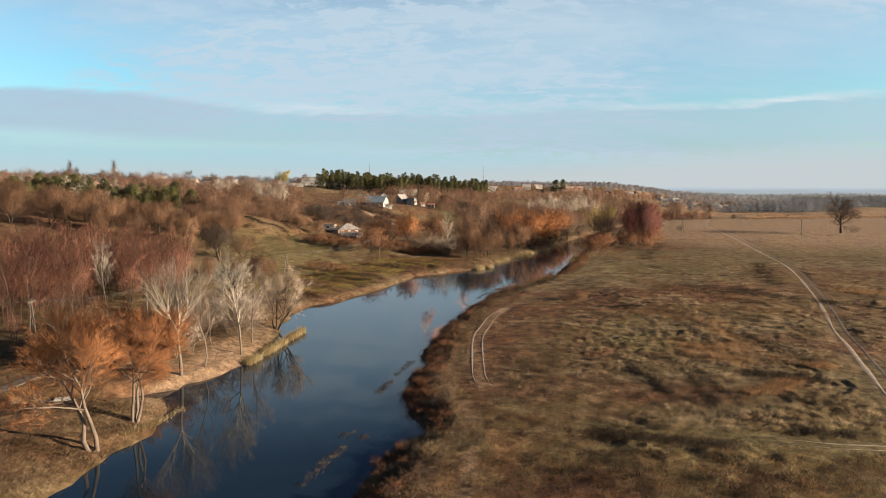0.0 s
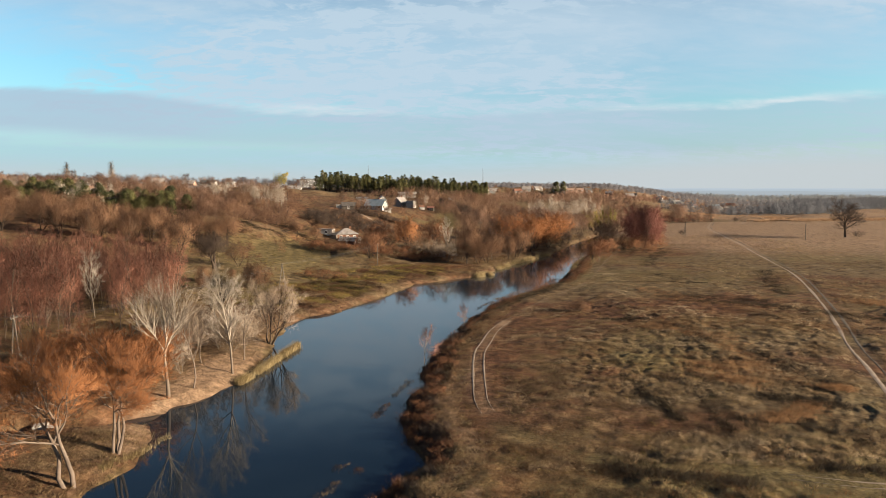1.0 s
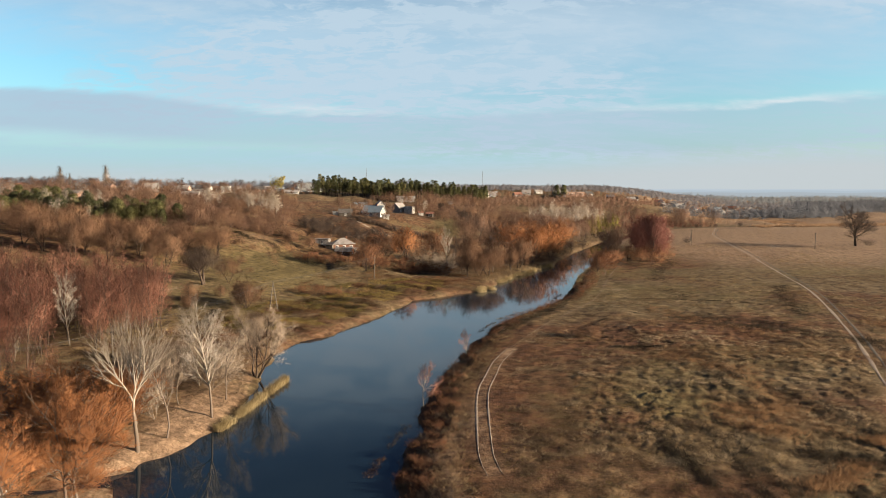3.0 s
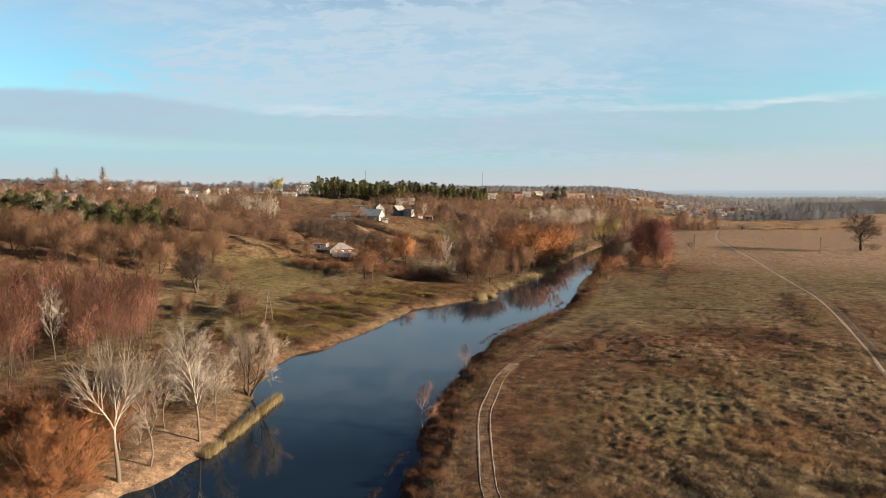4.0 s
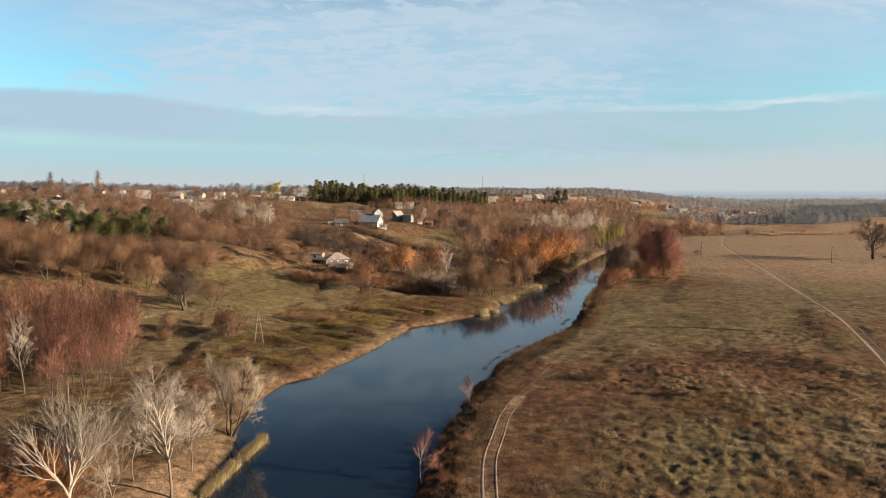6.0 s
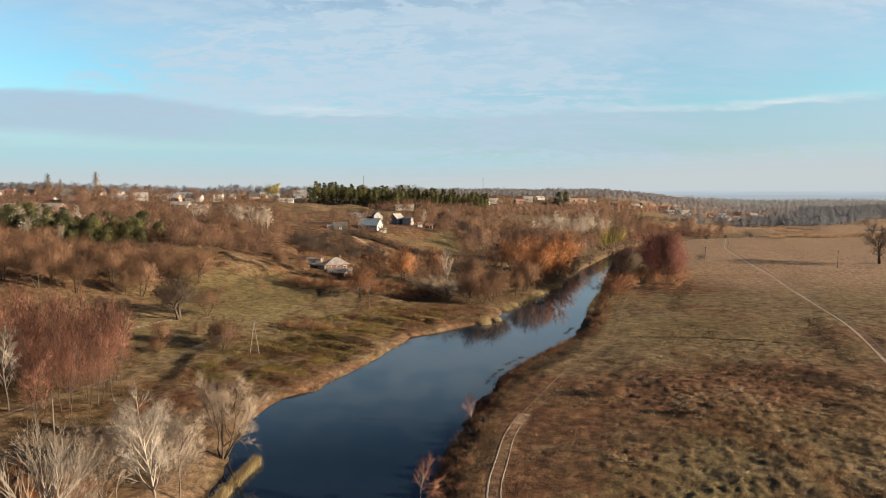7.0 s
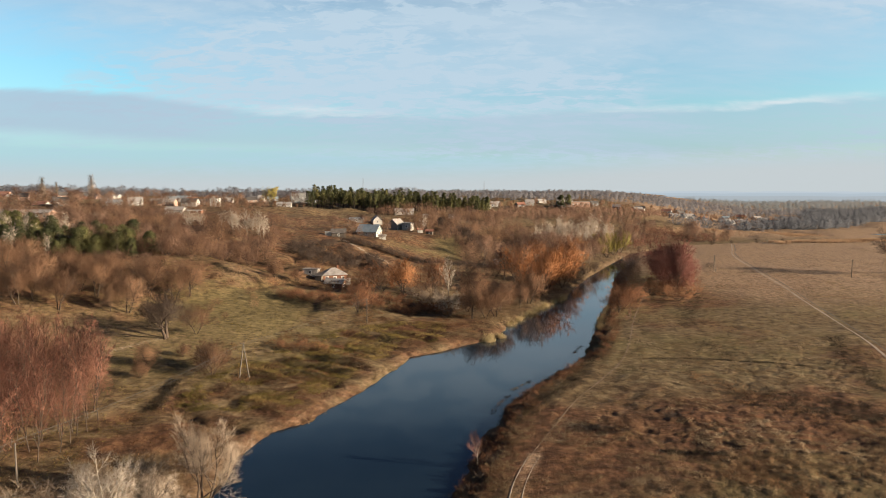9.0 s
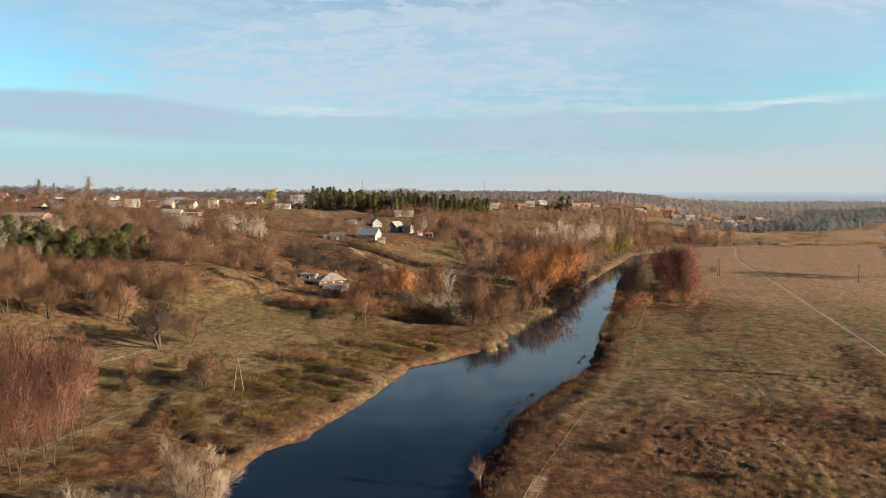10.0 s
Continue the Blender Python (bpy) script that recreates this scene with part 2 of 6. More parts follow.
TW_RED = surface("dull_red_twigs", [(0.085, 0.039, 0.026), (0.184, 0.083, 0.057), (0.300, 0.147, 0.101)], 0.15, 0.9, 0, spread=0.45, island=0.15, thin=0.3)
TW_ORANGE = surface("orange_willow_twigs", [(0.130, 0.054, 0.021), (0.234, 0.100, 0.040), (0.326, 0.155, 0.068)], 0.15, 0.85, 0, spread=0.3, island=0.15, thin=0.3)
TW_PALE = surface("pale_twigs", [(0.139, 0.102, 0.072), (0.236, 0.187, 0.144), (0.332, 0.284, 0.230)], 0.15, 0.9, 0, spread=0.35, island=0.15, thin=0.3)
TW_WHITE = surface("whitish_twigs", [(0.216, 0.177, 0.141), (0.324, 0.280, 0.232), (0.421, 0.378, 0.330)], 0.15, 0.9, 0, spread=0.2, island=0.15, thin=0.3)
TW_GREY = surface("grey_brown_twigs", [(0.030, 0.021, 0.017), (0.055, 0.040, 0.032), (0.090, 0.066, 0.052)], 0.15, 0.9, 0, spread=0.45, island=0.15, thin=0.3)
TW_GREEN = surface("yellow_green_leaves", [(0.084, 0.072, 0.015), (0.156, 0.132, 0.030), (0.240, 0.198, 0.054)], 0.15, 0.85, 0, spread=0.3, island=0.15, thin=0.3)
NEEDLE = surface("dark_pine_needles", [(0.030, 0.035, 0.014), (0.066, 0.068, 0.025), (0.126, 0.114, 0.041)], 0.15, 0.85, 0, spread=0.5, island=0.15, thin=0.3)
PLASTER = surface("white_limewashed_wall", [(0.180, 0.170, 0.156), (0.255, 0.244, 0.226), (0.310, 0.300, 0.284)], 0.5, 0.9, 0.2)
BRICK_W = surface("red_brick_wall", [(0.091, 0.041, 0.027), (0.139, 0.066, 0.043), (0.171, 0.095, 0.066)], 1.2, 0.9, 0.3)
PINK_W = surface("salmon_plaster_wall", [(0.239, 0.151, 0.114), (0.302, 0.198, 0.151), (0.343, 0.239, 0.192)], 0.5, 0.9, 0.2)
GREY_W = surface("grey_concrete_wall", [(0.091, 0.091, 0.091), (0.136, 0.136, 0.136), (0.182, 0.178, 0.173)], 0.4, 0.9, 0.2)
ROOF_SLATE = surface("weathered_asbestos_slate", [(0.116, 0.106, 0.099), (0.185, 0.171, 0.161), (0.259, 0.246, 0.232)], 0.7, 0.85, 0.5)
ROOF_BLUE = surface("blue_grey_metal_roof", [(0.146, 0.187, 0.207), (0.207, 0.252, 0.279), (0.265, 0.311, 0.332)], 0.5, 0.45, 0.1, metal=0.3)
ROOF_RED = surface("rust_red_roof", [(0.127, 0.058, 0.041), (0.185, 0.088, 0.061), (0.220, 0.122, 0.088)], 0.6, 0.7, 0.2)
ROOF_DARK = surface("dark_tarred_roof", [(0.033, 0.029, 0.027), (0.058, 0.052, 0.049), (0.098, 0.091, 0.085)], 0.6, 0.8, 0.3)
WOOD_GREY = surface("weathered_grey_timber", [(0.051, 0.044, 0.036), (0.082, 0.069, 0.057), (0.112, 0.098, 0.082)], 1.5, 0.85, 0.4, spread=0.2)
PANE = surface("dark_window_glass", [(0.02, 0.023, 0.026), (0.035, 0.04, 0.045)], 0.5, 0.08, 0)
FRAME_W = surface("white_painted_frame", [(0.62, 0.61, 0.58), (0.76, 0.75, 0.72)], 1.0, 0.6, 0.05)
STEEL = surface("dull_dark_steel", [(0.06, 0.06, 0.06), (0.10, 0.10, 0.10)], 1.0, 0.7, 0.1)
CONCRETE = surface("pale_concrete", [(0.190, 0.180, 0.165), (0.260, 0.250, 0.230), (0.300, 0.290, 0.270)], 1.0, 0.9, 0.3)
MUD = surface("dark_rut_mud", [(0.032, 0.025, 0.020), (0.059, 0.048, 0.036), (0.091, 0.073, 0.056)], 0.8, 0.9, 0.5)
# far twigs: the blue of distance haze is mixed into the base colour
TW_FAR = surface("far_haze_twigs", [(0.077, 0.084, 0.097), (0.091, 0.097, 0.113), (0.104, 0.113, 0.131)], 0.02, 0.9, 0, island=0.05, thin=0.5)
STRAW = surface("tan_dead_reed", [(0.150, 0.092, 0.055), (0.250, 0.160, 0.098), (0.350, 0.240, 0.155)], 0.05, 0.9, 0, tone=0.6, island=0.15, thin=0.45)
GOLD = surface("golden_dead_grass", [(0.105, 0.059, 0.030), (0.186, 0.104, 0.053), (0.274, 0.170, 0.091)], 0.05, 0.9, 0, tone=0.6, island=0.15, thin=0.45)
# skyline and plain twigs, lightened and blued to paint in the haze
TW_HAZED = surface("skyline_haze_twigs", [(0.097, 0.094, 0.106), (0.134, 0.131, 0.146), (0.180, 0.182, 0.196)], 0.02, 0.9, 0, island=0.05, thin=0.5)
TW_MIST = surface("pale_haze_twigs", [(0.120, 0.134, 0.150), (0.148, 0.164, 0.180), (0.175, 0.193, 0.212)], 0.02, 0.9, 0, island=0.05, thin=0.5)
DULL = surface("dull_worn_earth", [(0.072, 0.049, 0.031), (0.114, 0.079, 0.051), (0.168, 0.122, 0.083)], 0.8, 0.95, 0.4)
TW_UMBER = surface("umber_twigs", [(0.070, 0.038, 0.022), (0.146, 0.081, 0.048), (0.241, 0.144, 0.086)], 0.15, 0.9, 0, spread=0.5, island=0.15, thin=0.3)
TUSSOCK = surface("bleached_tussock_grass", [(0.102, 0.069, 0.040), (0.211, 0.153, 0.090), (0.362, 0.285, 0.190)], 0.05, 0.9, 0, tone=0.8, island=0.15, thin=0.45)
TW_RUST = surface("rusty_bramble_twigs", [(0.075, 0.034, 0.018), (0.150, 0.070, 0.036), (0.235, 0.120, 0.064)], 0.15, 0.9, 0, spread=0.3, island=0.2, thin=0.3)
TW_WINE = surface("wine_red_twigs", [(0.051, 0.019, 0.015), (0.103, 0.040, 0.032), (0.156, 0.069, 0.055)], 0.15, 0.9, 0, spread=0.4, island=0.15, thin=0.3)


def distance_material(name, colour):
    """Far country with its haze painted as emission: a faint even glow."""
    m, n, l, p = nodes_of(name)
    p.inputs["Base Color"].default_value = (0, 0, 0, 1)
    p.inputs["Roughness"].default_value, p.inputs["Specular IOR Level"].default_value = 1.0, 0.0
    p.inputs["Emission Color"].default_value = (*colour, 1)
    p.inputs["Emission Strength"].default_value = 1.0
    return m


FAR_HILL, NEAR_HILL = distance_material("haze_glow_far_hills", (0.138, 0.158, 0.175)), distance_material("haze_glow_far_woods", (0.112, 0.126, 0.136))
MID_HILL = distance_material("haze_glow_mid_hills", (0.122, 0.143, 0.160))

# ---- lie of the land: the two waterlines and the heights beside them ----
LEFT = [(-36,-400),(-34,20),(-33,52),(-32,59),(-31,66),(-30.5,73),(-34,77),(-33,83),(-30,86),(-28.8,94),(-28.6,106),(-29.6,114),(-31,120),(-31,132),(-28,143),(-24,147),(-19,159),(-13,176),(-8,192),(0,198),(8,206),(14,213),(19,229),(32,256),(46,281),(53,304),(66,337),(85,380),(104,421),(122,462),(160,500),(230,528),(330,548),(520,640)]
RIGHT = [(-12,-400),(-9,20),(-7,52),(-6,60),(-2,67),(-4,72),(-5,79),(-3,95),(-2,110),(2,126),(7,142),(13,160),(25,179),(31,188),(36,200),(42,217),(46,232),(55,256),(65,289),(80,337),(101,383),(118,417),(134,444),(168,482),(236,512),(336,534),(528,628)]
CREEK = [(-29,81),(-34,79.5),(-39,76),(-47,74.5)]
def seg_dist(px, py, line):
    best = np.full(px.shape, 1e18)
    for (ax, ay), (bx, by) in zip(line, line[1:]):
        dx, dy = bx-ax, by-ay
        k = np.clip(((px-ax)*dx+(py-ay)*dy)/(dx*dx+dy*dy), 0, 1)
        best = np.minimum(best, (px-ax-k*dx)**2+(py-ay-k*dy)**2)
    return np.sqrt(best)
def inside(px, py, poly):
    r = np.zeros(px.shape, bool)
    for (ax, ay), (bx, by) in zip(poly, poly[1:]+poly[:1]):
        if ay == by: continue
        r ^= ((ay > py) != (by > py)) & (px < (bx-ax)*(py-ay)/(by-ay)+ax)
    return r
def smooth(a, b, x):
    k = np.clip((x-a)/(b-a), 0, 1); return k*k*(3-2*k)
def terrain(px, py):
    px = np.asarray(px, float); py = np.asarray(py, float)
    near = smooth(420, 300, py)
    px, py = px + near * ((vnoise(px, py, 7, 61) - 0.5) * 1.7 + (vnoise(px, py, 2.3, 62) - 0.5) * 1.1), py + near * (vnoise(px, py, 2.6, 63) - 0.5) * 1.2
    dl, dr = seg_dist(px, py, LEFT), seg_dist(px, py, RIGHT)
    wet = inside(px, py, LEFT+RIGHT[::-1])
    left = inside(px, py, LEFT+[(9000,9000),(-9000,9000),(-9000,-400)]) & ~wet
    d = np.where(left, dl, dr)
    # left: low terrace near the water, then the valley side
    lo = np.interp(dl, [0,2,6,30,60,120,300], [0.0,0.9,1.4,2.0,2.6,4.5,9])
    hi = np.interp(dl, [0,2,6,30,48,72,105,160,280,420,900,3000], [0.0,0.9,1.4,2.0,4.6,7.2,14.5,21,28,31,38,45])
    s = smooth(115, 215, py)
    zl = lo+(hi-lo)*s
    far = smooth(0.22, 0.46, px/np.maximum(py, 1))*smooth(450, 650, py)
    far = np.maximum(far*0.88, 0.8*smooth(0.33, 0.47, px/np.maximum(py, 1))*smooth(850, 1100, py))
    zl = zl*(1-far)
    zr = np.interp(dr, [0,0.8,2.0,3.6,8,40,2000], [0.0,0.22,0.40,1.35,1.65,2.4,5.0]) + 2.6*smooth(140, 360, py)
    zr = zr*(1-0.4*smooth(500,900,py))
    z = np.where(wet, -np.minimum(np.minimum(dl, dr)*0.35, 1.6), np.where(left, zl, zr))
    creek = seg_dist(px, py, CREEK)
    z = np.where(creek < 3.2, np.minimum(z, np.maximum(creek-1.7, -0.4)*0.8+0.02), z)
    return z


# ---- mesh helpers ----
def np_mesh(name, verts, faces, material, tone=None, normals=None):
    """A mesh from arrays of corners and of faces (all triangles, or all quads); normals: one for each corner."""
    me = bpy.data.meshes.new(name)
    verts, faces = np.asarray(verts, np.float32), np.asarray(faces, np.int32)
    me.vertices.add(len(verts))
    me.vertices.foreach_set("co", verts.ravel())
    k = faces.shape[1]
    me.loops.add(faces.size)
    me.loops.foreach_set("vertex_index", faces.ravel())
    me.polygons.add(len(faces))
    me.polygons.foreach_set("loop_start", np.arange(0, faces.size, k, dtype=np.int32))
    if tone is not None:
        me.attributes.new("tone", "FLOAT", "POINT").data.foreach_set("value", np.asarray(tone, np.float32))
    if normals is not None:
        me.attributes.new("custom_normal", "FLOAT_VECTOR", "POINT").data.foreach_set("vector", np.asarray(normals, np.float32).ravel())
    me.update(calc_edges=True)
    me.materials.append(material)
    return me


def unit(v):
    return v / np.maximum(np.linalg.norm(v, axis=-1, keepdims=True), 1e-9)


def rounded(tri, out, keep=0.18, up=0.15):
    """Loose triangles turned to face outwards, and soft normals for them, so that a mass of fine pieces shades as one rounded form."""
    fn = unit(np.cross(tri[:, 1] - tri[:, 0], tri[:, 2] - tri[:, 0]))
    flip = (fn * out).sum(1) < 0
    tri = tri.copy()
    tri[flip] = tri[flip][:, [1, 0, 2]]
    fn[flip] *= -1
    nrm = out * (1 - keep) + fn * keep
    nrm[:, 2] += up
    return tri.reshape(-1, 3), np.repeat(unit(nrm), 3, 0)


def crown_mesh(tv, leaf, bulge=0.6):
    """The twigs of one crown, shaded as a rounded head."""
    tri = np.array([tuple(v) for v in tv], float).reshape(-1, 3, 3)
    mid = tri.mean(1)
    z0, z1 = np.percentile(mid[:, 2], (3, 97))
    out = unit((mid - (0, 0, z0 + 0.4 * (z1 - z0))) * (1, 1, bulge))
    v, nrm = rounded(tri, out)
    return np_mesh("crown", v, np.arange(len(v)).reshape(-1, 3), leaf, None, nrm)


def part(name, data, material, parent, label=""):
    """One mesh object under a thing or a part, from a bmesh or a mesh."""
    if isinstance(data, bmesh.types.BMesh):
        me = bpy.data.meshes.new(name)
        data.to_mesh(me)
        data.free()
        me.materials.append(material)
    else:
        me = data
    ob = new(name, me)
    ob.parent = parent
    return tagged(ob, label)


def thing(name, label, category, group="", at=None):
    ob = tagged(new(name), label, category, group)
    if at is not None:
        ob.matrix_basis = at
    return ob


TABLE = np.random.RandomState(7).rand(256, 256)


def vnoise(x, y, scale, seed=0):
    """Smooth noise from 0 to 1, of that many metres a wave."""
    x, y = np.asarray(x, float) / scale + seed * 17.3, np.asarray(y, float) / scale + seed * 41.7
    i, j = np.floor(x).astype(int), np.floor(y).astype(int)
    u, v = x - i, y - j
    u, v = u * u * (3 - 2 * u), v * v * (3 - 2 * v)
    a, b = TABLE[i & 255, j & 255], TABLE[(i + 1) & 255, j & 255]
    c, d = TABLE[i & 255, (j + 1) & 255], TABLE[(i + 1) & 255, (j + 1) & 255]
    return (a + (b - a) * u) * (1 - v) + (c + (d - c) * u) * v


def blob(x, y, cx, cy, rx, ry):
    return np.exp(-((x - cx) / rx) ** 2 - ((y - cy) / ry) ** 2)


def on_left(x, y):
    return inside(np.asarray(x, float), np.asarray(y, float), LEFT + [(9000, 9000), (-9000, 9000), (-9000, -400)])


BANK_WAY = [(5.2, 76.5), (4.6, 82), (4.9, 94), (5.6, 104), (7.2, 112), (9.3, 121), (12.4, 129.5)]
FIELD_WAY = [(48, 66), (50.8, 73), (54.8, 82.3), (59.3, 93), (64.2, 105), (73, 123), (84, 147), (101, 189), (110, 220), (118, 250), (126, 278), (141, 335), (158, 392), (177, 436), (199, 487)]
LATER_WAY = [(11, 126), (14.6, 134), (24, 154), (32, 167), (39, 179.5), (45.5, 196), (54.5, 223), (62, 243), (69, 261), (79, 289)]
CROSS_WAY = [(5.2, 76.5), (6.5, 71.5), (9.3, 67.7), (14.6, 62.4), (21.8, 59.5), (28.6, 59), (34.5, 56.8), (39, 56.1), (44, 56.5)]


def relief(x, y):
    """Hummocks and cattle tracks on the smooth lie of the land."""
    d = np.minimum(seg_dist(x, y, LEFT), seg_dist(x, y, RIGHT))
    k = smooth(1.0, 6.0, d)
    rough = vnoise(x, y, 40, 1)
    z = (vnoise(x, y, 9.0, 2) - 0.5) * 0.40 + ((vnoise(x, y * 1.6, 3.0, 3) - 0.5) * 0.30 * (0.4 + rough) + (vnoise(x, y, 1.4, 4) - 0.5) * 0.17 * (0.3 + rough)) * (1 - 0.7 * smooth(130, 190, y))
    z *= 1 + 0.25 * smooth(12, 25, x) * smooth(85, 120, y)
    tuss = ~on_left(x, y) * smooth(6, 14, x - 0.12 * y + 4) * smooth(45, 60, y) * smooth(240, 150, y) * smooth(0.30, 0.62, vnoise(x, y, 17, 51) + 0.35 * vnoise(x, y, 5, 52) - 0.15)
    z += tuss * (0.19 * smooth(0.40, 0.85, vnoise(x, y, 0.8, 53)) + 0.15 * (vnoise(0.7 * x + 0.7 * y, 0.35 * (x - y), 1.5, 54) - 0.5) + 0.14 * (vnoise(x, y, 0.55, 55) - 0.5))
    dl_ = seg_dist(x, y, LEFT)
    shelf = on_left(x, y) * smooth(125, 145, y) * smooth(240, 200, y) * smooth(2, 6, dl_) * smooth(30, 18, dl_)
    z += shelf * ((vnoise(0.55 * x + 0.83 * y, dl_ * 0.22, 3.6, 9) - 0.5) * 1.6 + (vnoise(x, y, 1.6, 10) - 0.5) * 0.35)
    z -= shelf * 1.1 * np.exp(-((vnoise(0.55 * x + 0.83 * y + 1.5 * vnoise(x, y, 5, 17), dl_ * 0.2, 4.5, 15) - 0.5) / 0.09) ** 2)
    hill = smooth(20, 60, seg_dist(x, y, LEFT)) * on_left(x, y) * smooth(200, 260, y)
    scar = on_left(x, y) * smooth(215, 245, y) * smooth(350, 300, y) * smooth(-120, -90, x) * smooth(-15, -35, x)
    z -= scar * 1.5 * np.exp(-((vnoise(x, y, 15, 11) - 0.5) / 0.07) ** 2)
    z += hill * ((vnoise(x, y, 30, 5) - 0.5) * 5.0 + (vnoise(x, y, 11, 6) - 0.5) * 1.6)
    way = np.minimum(np.minimum(seg_dist(x, y, BANK_WAY), seg_dist(x, y, FIELD_WAY)), np.minimum(seg_dist(x, y, LATER_WAY), seg_dist(x, y, CROSS_WAY)))
    return z * k * (0.12 + 0.88 * smooth(0.9, 3.5, way))


def height(x, y):
    x, y = np.atleast_1d(np.asarray(x, float)), np.atleast_1d(np.asarray(y, float))
    return terrain(x, y) + relief(x, y) * (np.abs(x) < 1500)


# ---- ground, one sheet out to the horizon ----
ys = [-3000, -1200, -500, -200, -80, -20, 0, 12, 20]
while ys[-1] < 900:
    ys.append(ys[-1] + (0.0034 if ys[-1] < 200 else 0.0055 if ys[-1] < 300 else 0.0085) * (ys[-1] + 60))
while ys[-1] < 4800:
    ys.append(ys[-1] * 1.035)
us = np.concatenate([[-60, -15, -5, -2.5, -1.6, -1.25, -1.1], np.linspace(-1, -0.06, 170), np.linspace(-0.055, 0.72, 350), np.linspace(0.73, 1, 40), [1.1, 1.25, 1.6, 2.5, 5, 15, 60]])
ys = np.array(ys)
wide = 40 + 0.85 * np.abs(ys)
gx = np.clip(us[None, :] * wide[:, None], -6000, 6000)
gy = np.repeat(ys[:, None], len(us), 1)
fx, fy = gx.ravel(), gy.ravel()
gz = height(fx, fy)
idx = np.arange(fx.size).reshape(gx.shape)
quads = np.stack([idx[:-1, :-1], idx[:-1, 1:], idx[1:, 1:], idx[1:, :-1]], -1).reshape(-1, 4)
gm = np_mesh("ground", np.stack([fx, fy, gz], 1), quads, GROUND)
dl, dr, lft = seg_dist(fx, fy, LEFT), seg_dist(fx, fy, RIGHT), on_left(fx, fy)
rgt = ~lft
heath = rgt * (0.30 * np.exp(-(dr / 3.0) ** 2) + 0.40 - 0.22 * blob(fx, fy, 30, 85, 30, 38) + 0.34 * blob(fx, fy, 65, 145, 30, 36) + 0.85 * (vnoise(fx, fy * 2.2, 38, 8) - 0.5) + 0.4 * (vnoise(fx, fy, 11, 12) - 0.5) + 0.5 * blob(fx, fy, 13, 115, 9, 28) + 0.5 * blob(fx, fy, 16, 62, 12, 3) + 0.3 * blob(fx, fy, 10, 48, 14, 8) + 0.6 * blob(fx, fy, 28, 47, 28, 7.5))
heath += lft * (0.36 + 0.22 * smooth(35, 80, dl) + 0.25 * blob(fx, fy, -42, 75, 22, 25) - 0.35 * blob(fx, fy, -62, 185, 28, 22))
heath -= 0.36 * rgt * smooth(60, 110, fx) * smooth(170, 260, fy)
green = rgt * (0.30 + 0.16 * smooth(85, 130, fy) * smooth(20, 40, fx) + 0.55 * (vnoise(fx, fy * 1.8, 34, 41) - 0.5) - 0.10 * smooth(70, 130, fx) * smooth(120, 260, fy) + 0.35 * blob(fx, fy, 25, 56, 14, 4) + 0.25 * blob(fx, fy, 30, 100, 14, 20) + 0.22 * blob(fx, fy, 150, 270, 22, 30) + 0.15 * np.exp(-(seg_dist(fx, fy, CROSS_WAY) / 1.6) ** 2))
green += lft * (0.20 + 0.25 * blob(fx, fy, -65, 235, 55, 50) + 0.42 * blob(fx, fy, -68, 180, 30, 20) + 0.75 * blob(fx, fy, -56, 224, 14, 20) + 0.45 * blob(fx, fy, -27, 182, 10, 18) + 0.7 * blob(fx, fy, 4, 405, 9, 42) + 0.4 * blob(fx, fy, -16, 372, 14, 12) + 0.4 * blob(fx, fy, -70, 95, 25, 12))
bare = np.where(lft, 0.16 + 0.28 * blob(fx, fy, -78, 188, 38, 26) + (0.12 + 0.12 * smooth(95, 120, fy)) * np.exp(-(dl / 5) ** 2) + 0.3 * blob(fx, fy, -68, 258, 10, 14) + 0.6 * blob(fx, fy, -33, 90, 5, 18) + 0.04 * blob(fx, fy, -48, 72, 22, 25), 0.05 + 0.60 * smooth(55, 115, fx) * smooth(170, 290, fy)) + 0.45 * np.exp(-(seg_dist(fx, fy, [(-50, 360), (-36, 338), (-25, 322), (-19, 314)]) / 1.6) ** 2)
heath += lft * smooth(118, 135, fy) * smooth(240, 215, fy) * smooth(32, 20, dl) * (0.15 + 0.9 * (vnoise(fx, fy, 6, 14) - 0.4))
bare += lft * 0.45 * smooth(180, 260, fx) * smooth(540, 600, fy)
heath *= 1 - 0.6 * smooth(420, 600, fy)
bare += rgt * (0.22 * np.exp(-(dr / 5.0) ** 2) + 0.16 * blob(fx, fy, 32, 90, 26, 34) + 0.5 * np.exp(-(seg_dist(fx, fy, [(0.9, 34), (1.5, 47), (2.6, 57)]) / 1.1) ** 2) + 0.35 * np.exp(-((dr - 5.5) / 1.6) ** 2) * smooth(110, 95, fy))
bare += rgt * 0.34 * (np.exp(-(seg_dist(fx, fy, BANK_WAY) / 1.5) ** 2) + 0.8 * np.exp(-(seg_dist(fx, fy, LATER_WAY) / 1.4) ** 2))
heath += 0.05 * smooth(560, 620, fy) * smooth(0.2, 0.3, fx / np.maximum(fy, 1)) * smooth(1600, 1200, fy)
for nm, val in (("heath", heath), ("green", green), ("bare", bare)):
    gm.attributes.new(nm, "FLOAT", "POINT").data.foreach_set("value", np.clip(val, 0, 1).astype(np.float32))
gm.polygons.foreach_set("use_smooth", np.ones(len(gm.polygons), bool))
ground = tagged(new("ground", gm), "dry autumn meadow and hillside of tan and russet grass", "ground", kind="structure")

wm = bpy.data.meshes.new("water")
wm.from_pydata([(-140, -420, 0), (640, -420, 0), (640, 660, 0), (-140, 660, 0)], [], [(0, 1, 2, 3)])
wm.materials.append(WATER)
tagged(new("water", wm), "calm dark blue river water reflecting the sky", "river", kind="structure")

